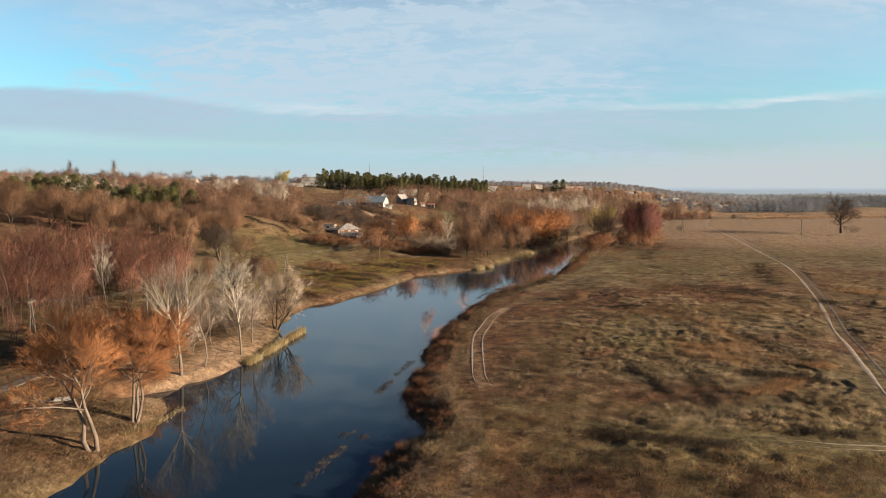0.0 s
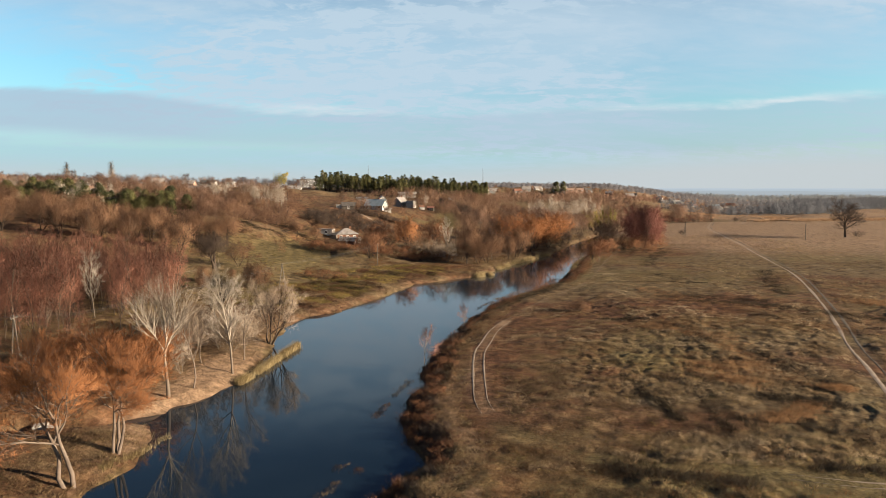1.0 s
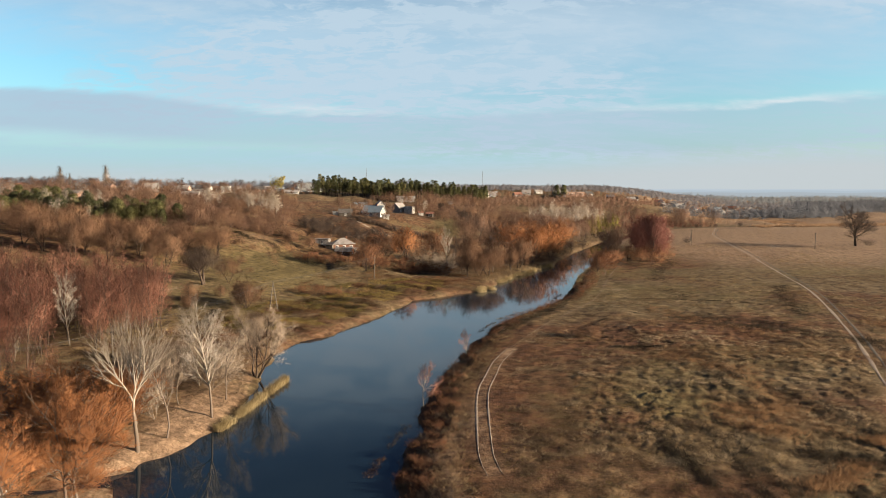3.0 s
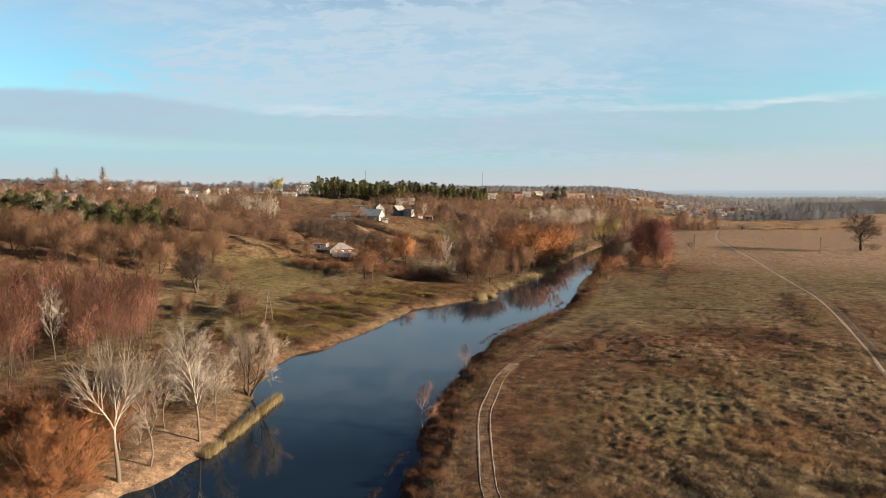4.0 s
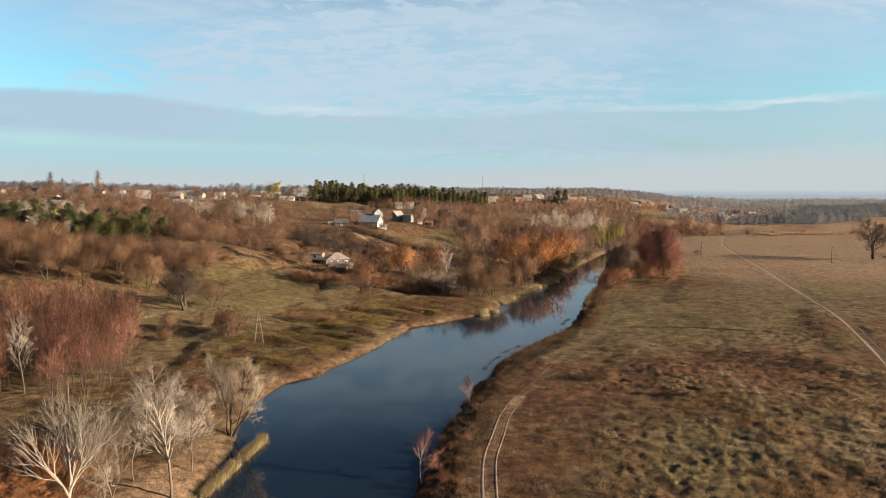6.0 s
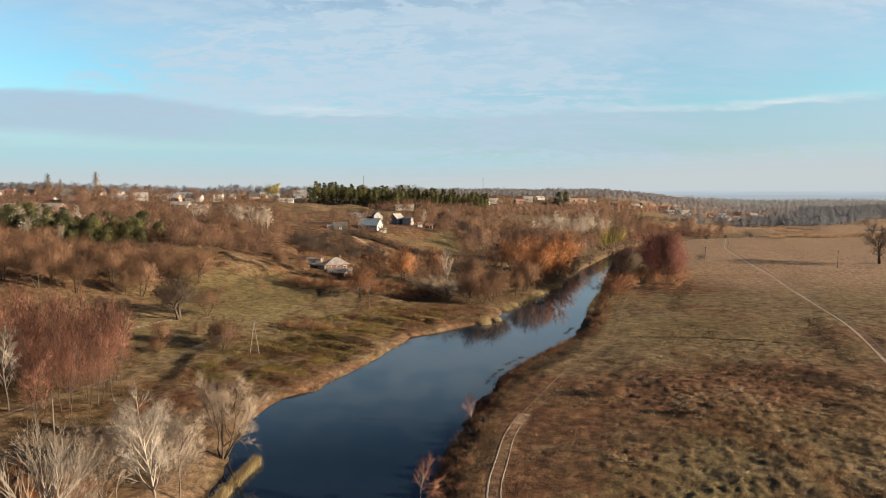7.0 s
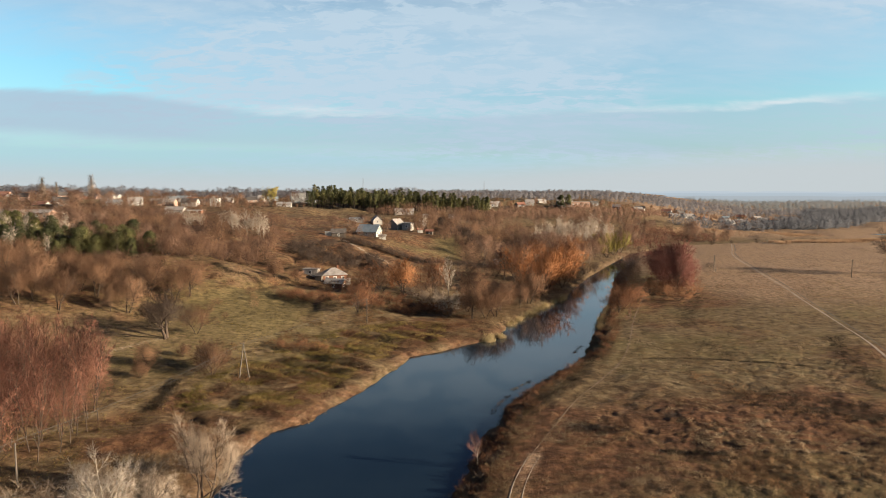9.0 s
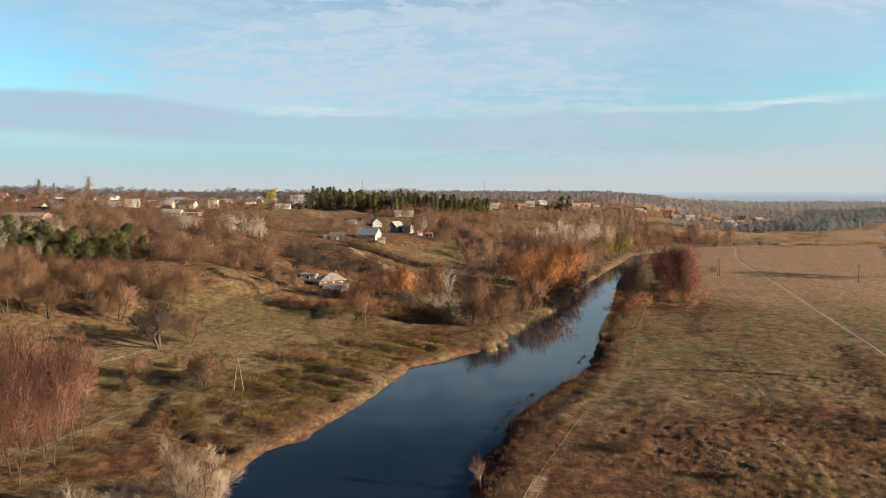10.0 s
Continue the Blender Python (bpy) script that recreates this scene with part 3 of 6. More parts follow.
# ---- wheel tracks ----
def spline(points, step=0.8):
    """Points of a smooth curve through the corners given."""
    p = np.array([points[0]] + list(points) + [points[-1]], float)
    out = []
    for a, b, c, d in zip(p, p[1:], p[2:], p[3:]):
        for k in np.arange(0, 1, step / max(step, np.linalg.norm(c - b))):
            out.append(0.5 * (2 * b + (c - a) * k + (2 * a - 5 * b + 4 * c - d) * k * k + (3 * b - a - 3 * c + d) * k ** 3))
    out.append(p[-1])
    return np.array(out)


def rut_mesh(line, offset, width, seed, material, sink=0.0):
    """One worn wheel rut: a ragged strip, dished in the middle, laid on the ground."""
    rng = np.random.RandomState(seed)
    t = np.gradient(line, axis=0)
    t /= np.linalg.norm(t, axis=1)[:, None]
    nrm = np.stack([t[:, 1], -t[:, 0]], 1)
    n = len(line)
    wob = (vnoise(np.arange(n) * 1.0, np.full(n, seed * 3.1), 22.0) - 0.5) * 0.3
    fade = np.clip(np.minimum(np.arange(n), np.arange(n)[::-1]) / 22.0, 0.04, 1)
    cut = 0.45 + 0.8 * vnoise(np.arange(n) * 1.0, np.full(n, seed * 7.7), 9.0)
    cols = []
    for k, lift in ((-0.5, -0.05), (-0.2, 0.0), (0.2, 0.0), (0.5, -0.05)):
        e = k * width * fade * cut + wob + rng.uniform(-0.05, 0.05, n)
        xy = line + nrm * (offset + e)[:, None]
        cols.append(np.stack([xy[:, 0], xy[:, 1], height(xy[:, 0], xy[:, 1]) + lift + 0.03 + sink], 1))
    v = np.stack(cols, 1).reshape(-1, 3)
    i = np.arange(n * 4).reshape(n, 4)
    f = np.stack([i[:-1, :-1], i[:-1, 1:], i[1:, 1:], i[1:, :-1]], -1).reshape(-1, 4)
    return np_mesh("rut", v, f, material)


def track(name, label, points, gauge, width, seed, sides=(-1, 1), second=None, first=None):
    first, second = first or DIRT, second or DIRT
    ob = tagged(new(name), label, "dirt track", kind="structure")
    line = spline(points)
    for s in sides:
        part("rut", rut_mesh(line, s * gauge / 2, width * (1.0 if s < 0 else 0.8), seed + s, second if s > 0 else first), DIRT, ob)
    return ob


track("track", "pale two-rut wheel track along the river bank", BANK_WAY, 1.5, 0.46, 3)
track("track", "worn pale wheel track fading into the grass", LATER_WAY, 1.55, 0.42, 9, sides=(-1,), first=DULL)
track("track", "pale earth field track curving across the meadow", FIELD_WAY, 1.6, 0.80, 15, second=MUD)
track("track", "pale sandy track joining from the side", [(29.5, 58.6), (34.5, 56.8), (39, 56.1), (44, 56.5)], 1.1, 0.75, 21)
track("path", "pale worn earth path climbing the hillside", [(-50, 360), (-43, 348), (-36, 338), (-25, 322), (-19, 314)], 0.0, 2.2, 33, sides=(-1,))
track("path", "pale twin footpath crossing the open slope", [(-86, 158), (-80, 166), (-76.9, 170.4), (-73, 177.5), (-68.6, 186.2), (-66, 191)], 0.9, 0.32, 39)

# ---- grass, weeds and reeds ----
def blades(name, label, category, xy, tall, wide_, count, lean, material, seed, radius=0.2, tone_noise=14.0, base=None):
    """Tufts of tapering blades standing on the ground at the points xy."""
    rng = np.random.RandomState(seed)
    n = len(xy)
    z = height(xy[:, 0], xy[:, 1]) if base is None else base
    p = np.repeat(np.stack([xy[:, 0], xy[:, 1], z - 0.05], 1), count, 0)
    a, r = rng.rand(n * count) * 6.2832, rng.rand(n * count) ** 0.5 * radius
    size = np.repeat(rng.uniform(0.6, 1.3, n), count)
    p[:, 0] += np.cos(a) * r * size
    p[:, 1] += np.sin(a) * r * size
    h = tall * size * rng.uniform(0.6, 1.15, n * count)
    b = rng.rand(n * count) * 6.2832
    w = wide_ * rng.uniform(0.6, 1.3, n * count)
    side = np.stack([np.cos(b), np.sin(b), np.zeros_like(b)], 1) * (w / 2)[:, None]
    out = a + rng.uniform(-0.8, 0.8, n * count)
    tip = p + np.stack([np.cos(out) * lean * h, np.sin(out) * lean * h, h], 1)
    dome = unit(np.stack([np.cos(a) * r / radius, np.sin(a) * r / radius, np.full(len(a), 0.75 if tall < 0.9 else 0.35)], 1))
    v, nrm = rounded(np.stack([p - side, p + side, tip], 1), dome, 0.2, 0.0)
    f = np.arange(len(v)).reshape(-1, 3)
    tone = np.repeat(0.65 * vnoise(xy[:, 0], xy[:, 1], tone_noise, seed) + 0.35 * rng.rand(n), count * 3)
    return tagged(new(name, np_mesh(name, v, f, material, tone, nrm)), label, category, kind="stuff")


def scatter(n, seed, keep, x0, x1, y0, y1, near=60.0):
    """Random places, thinning out with distance, where keep() holds."""
    rng = np.random.RandomState(seed)
    y = y0 * (y1 / y0) ** rng.rand(n * 3)
    x = x0 + (x1 - x0) * rng.rand(n * 3)
    ok = (np.abs(x) < 30 + 0.78 * y) & keep(x, y)
    return np.stack([x[ok], y[ok]], 1)[:n]


def off_tracks(x, y):
    return (seg_dist(x, y, BANK_WAY) > 1.6) & (seg_dist(x, y, FIELD_WAY) > 2.0) & (seg_dist(x, y, CROSS_WAY) > 1.5)


def meadow(x, y):
    return ~on_left(x, y) & ~inside(x, y, LEFT + RIGHT[::-1]) & off_tracks(x, y)


blades("meadow_grass", "tussocks of dry tan meadow grass", "grass", scatter(27000, 11, lambda x, y: meadow(x, y) & (vnoise(x, y, 9, 21) + 0.6 * vnoise(x, y, 2.5, 22) > 0.72) & (seg_dist(x, y, RIGHT) > 6), -5, 150, 40, 330), 0.20, 0.042, 9, 1.0, TUFT, 31, 0.42)
blades("meadow_weeds", "russet dead weeds across the meadow", "weeds", scatter(22000, 12, lambda x, y: meadow(x, y) & (vnoise(x, y * 1.8, 16, 23) + 0.5 * vnoise(x, y, 3, 24) > 0.78), -5, 150, 40, 330), 0.24, 0.034, 8, 0.7, WEED, 32, 0.4)
blades("meadow_sedge", "olive green sedge patches in the meadow", "grass", scatter(12000, 13, lambda x, y: meadow(x, y) & (vnoise(x, y, 20, 25) > 0.62), -5, 150, 40, 330), 0.18, 0.05, 7, 0.9, SEDGE, 33, 0.4)
blades("tall_weeds", "tall dark russet weed stems below the side track", "weeds", scatter(5200, 18, lambda x, y: meadow(x, y) & (y < 57.5 - 0.04 * x) & (vnoise(x, y, 6, 61) + 0.4 * vnoise(x, y, 2, 62) > 0.5), 3, 60, 33, 58), 0.42, 0.022, 9, 0.35, WEED, 36, 0.35, 3.0)
blades("tall_weeds", "blackish weed stems below the side track", "weeds", scatter(2600, 19, lambda x, y: meadow(x, y) & (y < 57 - 0.04 * x) & (vnoise(x, y * 2, 9, 63) > 0.56), 3, 60, 33, 58), 0.40, 0.024, 9, 0.4, DARK_WEED, 37, 0.4, 3.0)
blades("tussock_grass", "bleached tussocks standing proud of the meadow", "grass", scatter(11000, 16, lambda x, y: meadow(x, y) & (seg_dist(x, y, RIGHT) > 9) & (vnoise(x, y * 1.3, 14, 26) + 0.6 * vnoise(x, y, 3.2, 27) > 0.84), 8, 105, 61, 200), 0.30, 0.034, 26, 1.0, TUSSOCK, 34, 0.5, 3.0)
blades("dark_weeds", "dark seeded weeds in broad patches of the meadow", "weeds", scatter(9000, 17, lambda x, y: meadow(x, y) & (vnoise(x, y * 2.2, 26, 28) + 0.45 * vnoise(x, y * 1.5, 7, 29) > 0.92), 2, 150, 42, 300), 0.26, 0.040, 9, 0.8, DARK_WEED, 35, 0.6, 4.0)



# ---- far country beyond the plain ----
def far_ridge(label, y, x0, x1, top, wave, material, seed):
    """A long low ridge closing the view, with an uneven crest and a sloping face."""
    xs = np.linspace(x0, x1, 160)
    crest = top + wave * (vnoise(xs, xs * 0 + seed, 700) + 0.35 * vnoise(xs, xs * 0 + seed + 5, 160) - 0.6)
    v = np.concatenate([np.stack([xs, xs * 0 + y - 120, xs * 0 - 5], 1), np.stack([xs, xs * 0 + y, crest], 1), np.stack([xs, xs * 0 + y + 120, xs * 0 - 5], 1)])
    i = np.arange(len(xs) - 1)
    n = len(xs)
    f = np.concatenate([np.stack([i, i + 1, i + n + 1, i + n], 1), np.stack([i + n, i + n + 1, i + 2 * n + 1, i + 2 * n], 1)])
    tagged(new("backdrop", np_mesh("backdrop", v, f, material)), label, "distant hills", kind="structure")


# these ridges glow evenly; the emission stands in for hazy air
far_ridge("hills on the far horizon, glowing pale blue as haze", 4500, 300, 4200, 50, 12, FAR_HILL, 3)
far_ridge("rise beyond the plain, glowing blue as haze", 3400, 350, 4200, 37, 8, MID_HILL, 5)
far_ridge("wooded rise across the plain, glowing grey-blue as haze", 2400, 400, 3000, 27, 9, NEAR_HILL, 9)


# ---- trees ----
def tree_meshes(seed, tall, girth, levels, kids, spread, lift, twigs, twig_len, twig_wide, bark, leaf, stems=1, stem_lean=0.25, ratio=0.62, clear=0.3, wob=0.18, twig_up=0.3, stem_part=0.62, fine=True, haze=None, limb=0.55):
    """Meshes of a bare tree: tapered, forking limbs, and a crown of fine twigs."""
    rng = random.Random(seed)
    wv, wf, tv = [], [], []

    def tube(pts, radii, sides):
        base = len(wv)
        for i, (p, r) in enumerate(zip(pts, radii)):
            d = (pts[min(i + 1, len(pts) - 1)] - pts[max(i - 1, 0)]).normalized()
            u = d.orthogonal().normalized()
            v = d.cross(u)
            for k in range(sides):
                a = 6.2832 * k / sides
                wv.append(p + (u * math.cos(a) + v * math.sin(a)) * r)
        for i in range(len(pts) - 1):
            for k in range(sides):
                k2 = (k + 1) % sides
                a, b = base + i * sides + k, base + i * sides + k2
                c, d2 = base + (i + 1) * sides + k2, base + (i + 1) * sides + k
                wf.append((a, b, c))
                wf.append((a, c, d2))

    def twig(p, d, n):
        for _ in range(n):
            q = (d + Vector((rng.gauss(0, 0.7), rng.gauss(0, 0.7), rng.gauss(twig_up, 0.5)))).normalized()
            s = q.orthogonal().normalized()
            s = (s * math.cos(a := rng.random() * 6.28) + q.cross(s) * math.sin(a)) * twig_wide * 0.5
            ln = twig_len * rng.uniform(0.5, 1.3)
            tv.extend((p - s, p + s, p + q * ln))

    def grow(p, d, length, rad, lev):
        n = ((5, 4, 3, 2, 2) if fine else (3, 2, 1, 1, 1))[min(lev, 4)]
        pts, radii = [p.copy()], [rad]
        for i in range(n):
            d = (d + Vector((rng.gauss(0, wob), rng.gauss(0, wob), rng.gauss(0, wob) + lift * (0.5 if lev else 1)))).normalized()
            p = p + d * (length / n)
            pts.append(p.copy())
            radii.append(rad * (1 - 0.62 * (i + 1) / n))
        tube(pts, radii, ((7, 5, 4, 3, 3) if fine else (4, 3, 3, 3, 3))[min(lev, 4)])
        if lev >= levels:
            for k in range(1, len(pts)):
                twig(pts[k], d, max(1, twigs // (len(pts) - 1)))
            return
        if lev == levels - 1 and lev > 0:
            for k in range(1, len(pts)):
                twig(pts[k], d, max(1, twigs // 5))
        m = kids[min(lev, len(kids) - 1)]
        turn = rng.random() * 6.28
        for k in range(m):
            t = clear + (1 - clear) * (k + rng.random() * 0.8) / m if lev == 0 else 0.25 + 0.75 * (k + rng.random()) / m
            x = min(t, 0.999) * n
            i = int(x)
            q = pts[i].lerp(pts[i + 1], x - i)
            u = d.orthogonal().normalized()
            turn += 2.4 + rng.uniform(-0.5, 0.5)
            ang = spread * rng.uniform(0.6, 1.25)
            nd = (d * math.cos(ang) + (u * math.cos(turn) + d.cross(u) * math.sin(turn)) * math.sin(ang)).normalized()
            grow(q, nd, length * ratio * rng.uniform(0.75, 1.2) * (1.15 - 0.4 * t), max(0.008, rad * limb * (1.1 - 0.5 * t)), lev + 1)
        grow(pts[-1], d, length * ratio * 0.8, radii[-1], lev + 1)

    for s in range(stems):
        a = 6.28 * s / stems + rng.random()
        d = Vector((math.cos(a) * stem_lean * (stems > 1), math.sin(a) * stem_lean * (stems > 1), 1)).normalized()
        grow(Vector((math.cos(a) * girth * (stems > 1), math.sin(a) * girth * (stems > 1), -0.25)), d, tall * stem_part, girth * (1 if stems == 1 else 0.7), 0)
    zs = sorted(v.z for v in (tv or wv))
    k = tall / zs[int(len(zs) * 0.985)]
    wv, tv = [v * k for v in wv], [v * k for v in tv]
    if haze:
        # the finest outer twigs, filling an uneven dome
        n, rad, z0, z1, ln, wd = haze
        f1, f2 = rng.random() * 6.28, rng.random() * 6.28
        for _ in range(n):
            a, u = rng.random() * 6.2832, rng.uniform(-0.75, 1.0)
            lump = 1 + 0.22 * math.sin(3 * a + f1) * math.cos(4 * u + f2) + 0.12 * math.sin(5 * a + f2)
            r = rng.random() ** 0.4 * lump
            s = math.sqrt(1 - u * u)
            out = Vector((math.cos(a) * s, math.sin(a) * s, u))
            c = Vector((out.x * r * rad, out.y * r * rad, z0 + (z1 - z0) * (0.43 + 0.57 * u * r * 0.96)))
            q = (out + Vector((rng.gauss(0, 0.5), rng.gauss(0, 0.5), rng.gauss(0.45, 0.4)))).normalized()
            t = q.orthogonal().normalized()
            t = (t * math.cos(b := rng.random() * 6.28) + q.cross(t) * math.sin(b)) * wd * 0.5
            tv.extend((c - t, c + t, c + q * ln * rng.uniform(0.6, 1.3)))
    return np_mesh("trunk", wv, wf, bark), crown_mesh(tv, leaf)


def pine_meshes(seed, tall, crown_from, wide, clumps, leaf, cone=0.6):
    """Meshes of a conifer: a straight trunk, whorled boughs, and needle clumps of many small blades."""
    rng = random.Random(seed)
    wv, wf, tv, mids = [], [], [], []

    def stick(a, b, r0, r1, sides):
        base, d = len(wv), (b - a).normalized()
        u = d.orthogonal().normalized()
        v = d.cross(u)
        for p, r in ((a, r0), (b, r1)):
            for k in range(sides):
                t = 6.2832 * k / sides
                wv.append(p + (u * math.cos(t) + v * math.sin(t)) * r)
        for k in range(sides):
            k2 = (k + 1) % sides
            wf.append((base + k, base + k2, base + sides + k2))
            wf.append((base + k, base + sides + k2, base + sides + k))

    stick(Vector((0, 0, -0.2)), Vector((0, 0, tall * 0.55)), tall * 0.016, tall * 0.011, 6)
    stick(Vector((0, 0, tall * 0.55)), Vector((0, 0, tall)), tall * 0.011, 0.02, 5)
    for _ in range(clumps):
        f = rng.random() ** 0.8
        z = tall * (crown_from + (1 - crown_from) * f)
        reach = wide * ((1 - f) ** cone) * rng.uniform(0.35, 1.0) + 0.15
        a = rng.random() * 6.28
        c = Vector((math.cos(a) * reach, math.sin(a) * reach, z + reach * 0.15))
        stick(Vector((0, 0, z - reach * 0.2)), c, 0.04, 0.015, 3)
        for _ in range(30):
            d = Vector((rng.gauss(0, 1), rng.gauss(0, 1), rng.gauss(0.35, 0.7))).normalized()
            p = c + Vector((rng.gauss(0, 0.30), rng.gauss(0, 0.30), rng.gauss(0, 0.20))) * wide * 0.42
            s = d.orthogonal().normalized() * 0.075
            tv.extend((p - s, p + s, p + d * rng.uniform(0.3, 0.6)))
            mids.append((p - c) * 1.6 + Vector((c.x, c.y, wide * 0.25)) * 0.5)
    v, nrm = rounded(np.array([tuple(q) for q in tv]).reshape(-1, 3, 3), unit(np.array([tuple(q) for q in mids])))
    return np_mesh("trunk", wv, wf, BARK_DARK), np_mesh("crown", v, np.arange(len(v)).reshape(-1, 3), leaf, None, nrm)


FIRST = {}


def plant(kind, meshes, x, y, tall, label, category, group, turn=0.0, wide=1.0, own=10.0):
    """A tree of that kind at (x, y); the first one is built and the next ones are copies. own: the height its meshes were made with."""
    z = float(height(x, y)[0])
    k = tall / own
    m = pose(x, y, z - 0.05, 0, 0, turn) @ Matrix.Diagonal((k * wide, k * wide, k, 1))
    key = (kind, id(meshes))
    if key in FIRST:
        s = FIRST[key].scale
        ob = copy_thing(FIRST[key], m @ Matrix.Diagonal((1 / s[0], 1 / s[1], 1 / s[2], 1)))
        return tagged(ob, label, category, group)
    ob = thing(kind, label, category, group, m)
    part("trunk", meshes[0], None, ob)
    part("crown", meshes[1], None, ob)
    FIRST[key] = ob
    return ob


def fill(n, seed, poly, gap, keep=None):
    """Places strewn through a plot, no two nearer than the gap."""
    rng = random.Random(seed)
    xs, ys_ = [p[0] for p in poly], [p[1] for p in poly]
    got, tries = [], 0
    while len(got) < n and tries < n * 40:
        tries += 1
        x, y = rng.uniform(min(xs), max(xs)), rng.uniform(min(ys_), max(ys_))
        if not inside(np.array([x]), np.array([y]), list(poly))[0]:
            continue
        if keep and not keep(x, y):
            continue
        if all((x - a) ** 2 + (y - b) ** 2 > gap * gap for a, b in got):
            got.append((x, y))
    return got


def wood(kind, sorts, spots, tall, label, category, group, seed, own=10.0):
    rng = random.Random(seed)
    for x, y in spots:
        plant(kind, rng.choice(sorts), x, y, tall * rng.uniform(0.75, 1.2), label, category, group, rng.uniform(0, 360), rng.uniform(0.9, 1.15), own)


def thicket(sorts, spots, tall, label, category, seed, own=10.0):
    """Scrub past counting: many bushes of those sorts joined in one mesh."""
    rng = np.random.RandomState(seed)
    vs, fs, ms, ns, base = [], [], [], [], 0
    packs = []
    for pair in sorts:
        pack = []
        for me in pair:
            co, tri = np.empty(len(me.vertices) * 3, np.float32), np.empty(len(me.loops), np.int32)
            me.vertices.foreach_get("co", co)
            me.loops.foreach_get("vertex_index", tri)
            nrm = np.empty(len(me.vertices) * 3, np.float32)
            if "custom_normal" in me.attributes:
                me.attributes["custom_normal"].data.foreach_get("vector", nrm)
            else:
                me.vertices.foreach_get("normal", nrm)
            pack.append((co.reshape(-1, 3), tri.reshape(-1, 3), nrm.reshape(-1, 3)))
        packs.append(pack)
    z = height([p[0] for p in spots], [p[1] for p in spots])
    for (x, y), zz in zip(spots, z):
        a, k = rng.rand() * 6.2832, tall * rng.uniform(0.7, 1.25) / own
        w = k * rng.uniform(0.9, 1.2)
        rot = np.array([[math.cos(a) * w, math.sin(a) * w, 0], [-math.sin(a) * w, math.cos(a) * w, 0], [0, 0, k]])
        for mi, (co, tri, nrm) in enumerate(packs[rng.randint(len(packs))]):
            vs.append(co @ rot + (x, y, zz - 0.05))
            ns.append(unit(nrm @ rot))
            fs.append(tri + base)
            ms.append(np.full(len(tri), mi, np.int32))
            base += len(co)
    me = np_mesh("scrub", np.concatenate(vs), np.concatenate(fs), sorts[0][0].materials[0], None, np.concatenate(ns))
    me.materials.append(sorts[0][1].materials[0])
    me.polygons.foreach_set("material_index", np.concatenate(ms))
    tagged(new("scrub", me), label, category, kind="stuff")


OAK = [tree_meshes(s, 10, 0.22, 2, (8, 6), 0.70, 0.04, 20, 0.95, 0.042, BARK_DARK, TW_UMBER, stems=2, stem_lean=0.32, ratio=0.66, clear=0.25, haze=(7500, 4.4, 2.6, 10, 0.5, 0.036)) for s in (1, 2, 3)]
ALDER = [tree_meshes(s, 10, 0.075, 2, (15, 3), 0.42, 0.08, 9, 0.8, 0.024, BARK_DARK, TW_RED, ratio=0.27, clear=0.18, stem_part=0.85, twig_up=0.6, wob=0.09, fine=False, haze=(1300, 1.75, 2.8, 10, 0.6, 0.017)) for s in (4, 5, 6)]
SHRUB_UMBER = [tree_meshes(s, 10, 0.14, 1, (8,), 0.65, 0.02, 24, 1.0, 0.07, BARK_DARK, TW_UMBER, stems=6, stem_lean=0.5, ratio=0.6, clear=0.1, fine=False, haze=(5500, 5.0, 0.4, 10, 0.7, 0.06)) for s in (50, 51)]
SHRUB = [tree_meshes(s, 10, 0.14, 1, (8,), 0.6, 0.05, 12, 2.0, 0.11, BARK_DARK, TW_BROWN, stems=5, stem_lean=0.75, ratio=0.6, clear=0.15, fine=False, haze=(900, 4.8, 0.5, 10, 1.2, 0.10)) for s in (7, 8, 9)]
SCRUB = [tree_meshes(s, 10, 0.14, 1, (4,), 0.6, 0.05, 6, 2.0, 0.13, BARK_DARK, TW_BROWN, stems=3, stem_lean=0.75, ratio=0.6, clear=0.15, fine=False, haze=(820, 4.4, 0.5, 10, 0.8, 0.11)) for s in (7, 8, 9)]
SCRUB_UMBER = [tree_meshes(s, 10, 0.14, 1, (4,), 0.6, 0.05, 6, 1.6, 0.13, BARK_DARK, TW_UMBER, stems=3, stem_lean=0.75, ratio=0.6, clear=0.15, fine=False, haze=(820, 4.4, 0.5, 10, 0.8, 0.11)) for s in (57, 58)]
SHRUB_RED = [tree_meshes(s, 10, 0.14, 2, (7, 3), 0.6, 0.05, 8, 1.6, 0.085, BARK_DARK, TW_RUST, stems=5, stem_lean=0.6, ratio=0.6, clear=0.15, fine=False, haze=(900, 4.4, 0.8, 10, 1.1, 0.085)) for s in (10, 11)]
WINE = [tree_meshes(s, 10, 0.13, 2, (9, 5), 0.6, 0.06, 10, 1.2, 0.065, BARK_DARK, TW_WINE, stems=2, stem_lean=0.2, ratio=0.5, clear=0.12, stem_part=0.66, fine=False, haze=(6500, 4.0, 1.0, 10, 0.6, 0.028)) for s in (52, 53)]
SHRUB_DARK = [tree_meshes(s, 10, 0.14, 1, (8,), 0.6, 0.05, 10, 2.0, 0.10, BARK_DARK, TW_GREY, stems=5, stem_lean=0.8, ratio=0.6, clear=0.1, fine=False, haze=(700, 4.9, 0.4, 10, 1.2, 0.10)) for s in (12, 13)]
SHRUB_PALE = [tree_meshes(s, 10, 0.10, 2, (7, 3), 0.5, 0.08, 16, 1.6, 0.04, BARK_GREY, TW_PALE, stems=5, stem_lean=0.5, ratio=0.58, clear=0.15, fine=False) for s in (14, 15)]
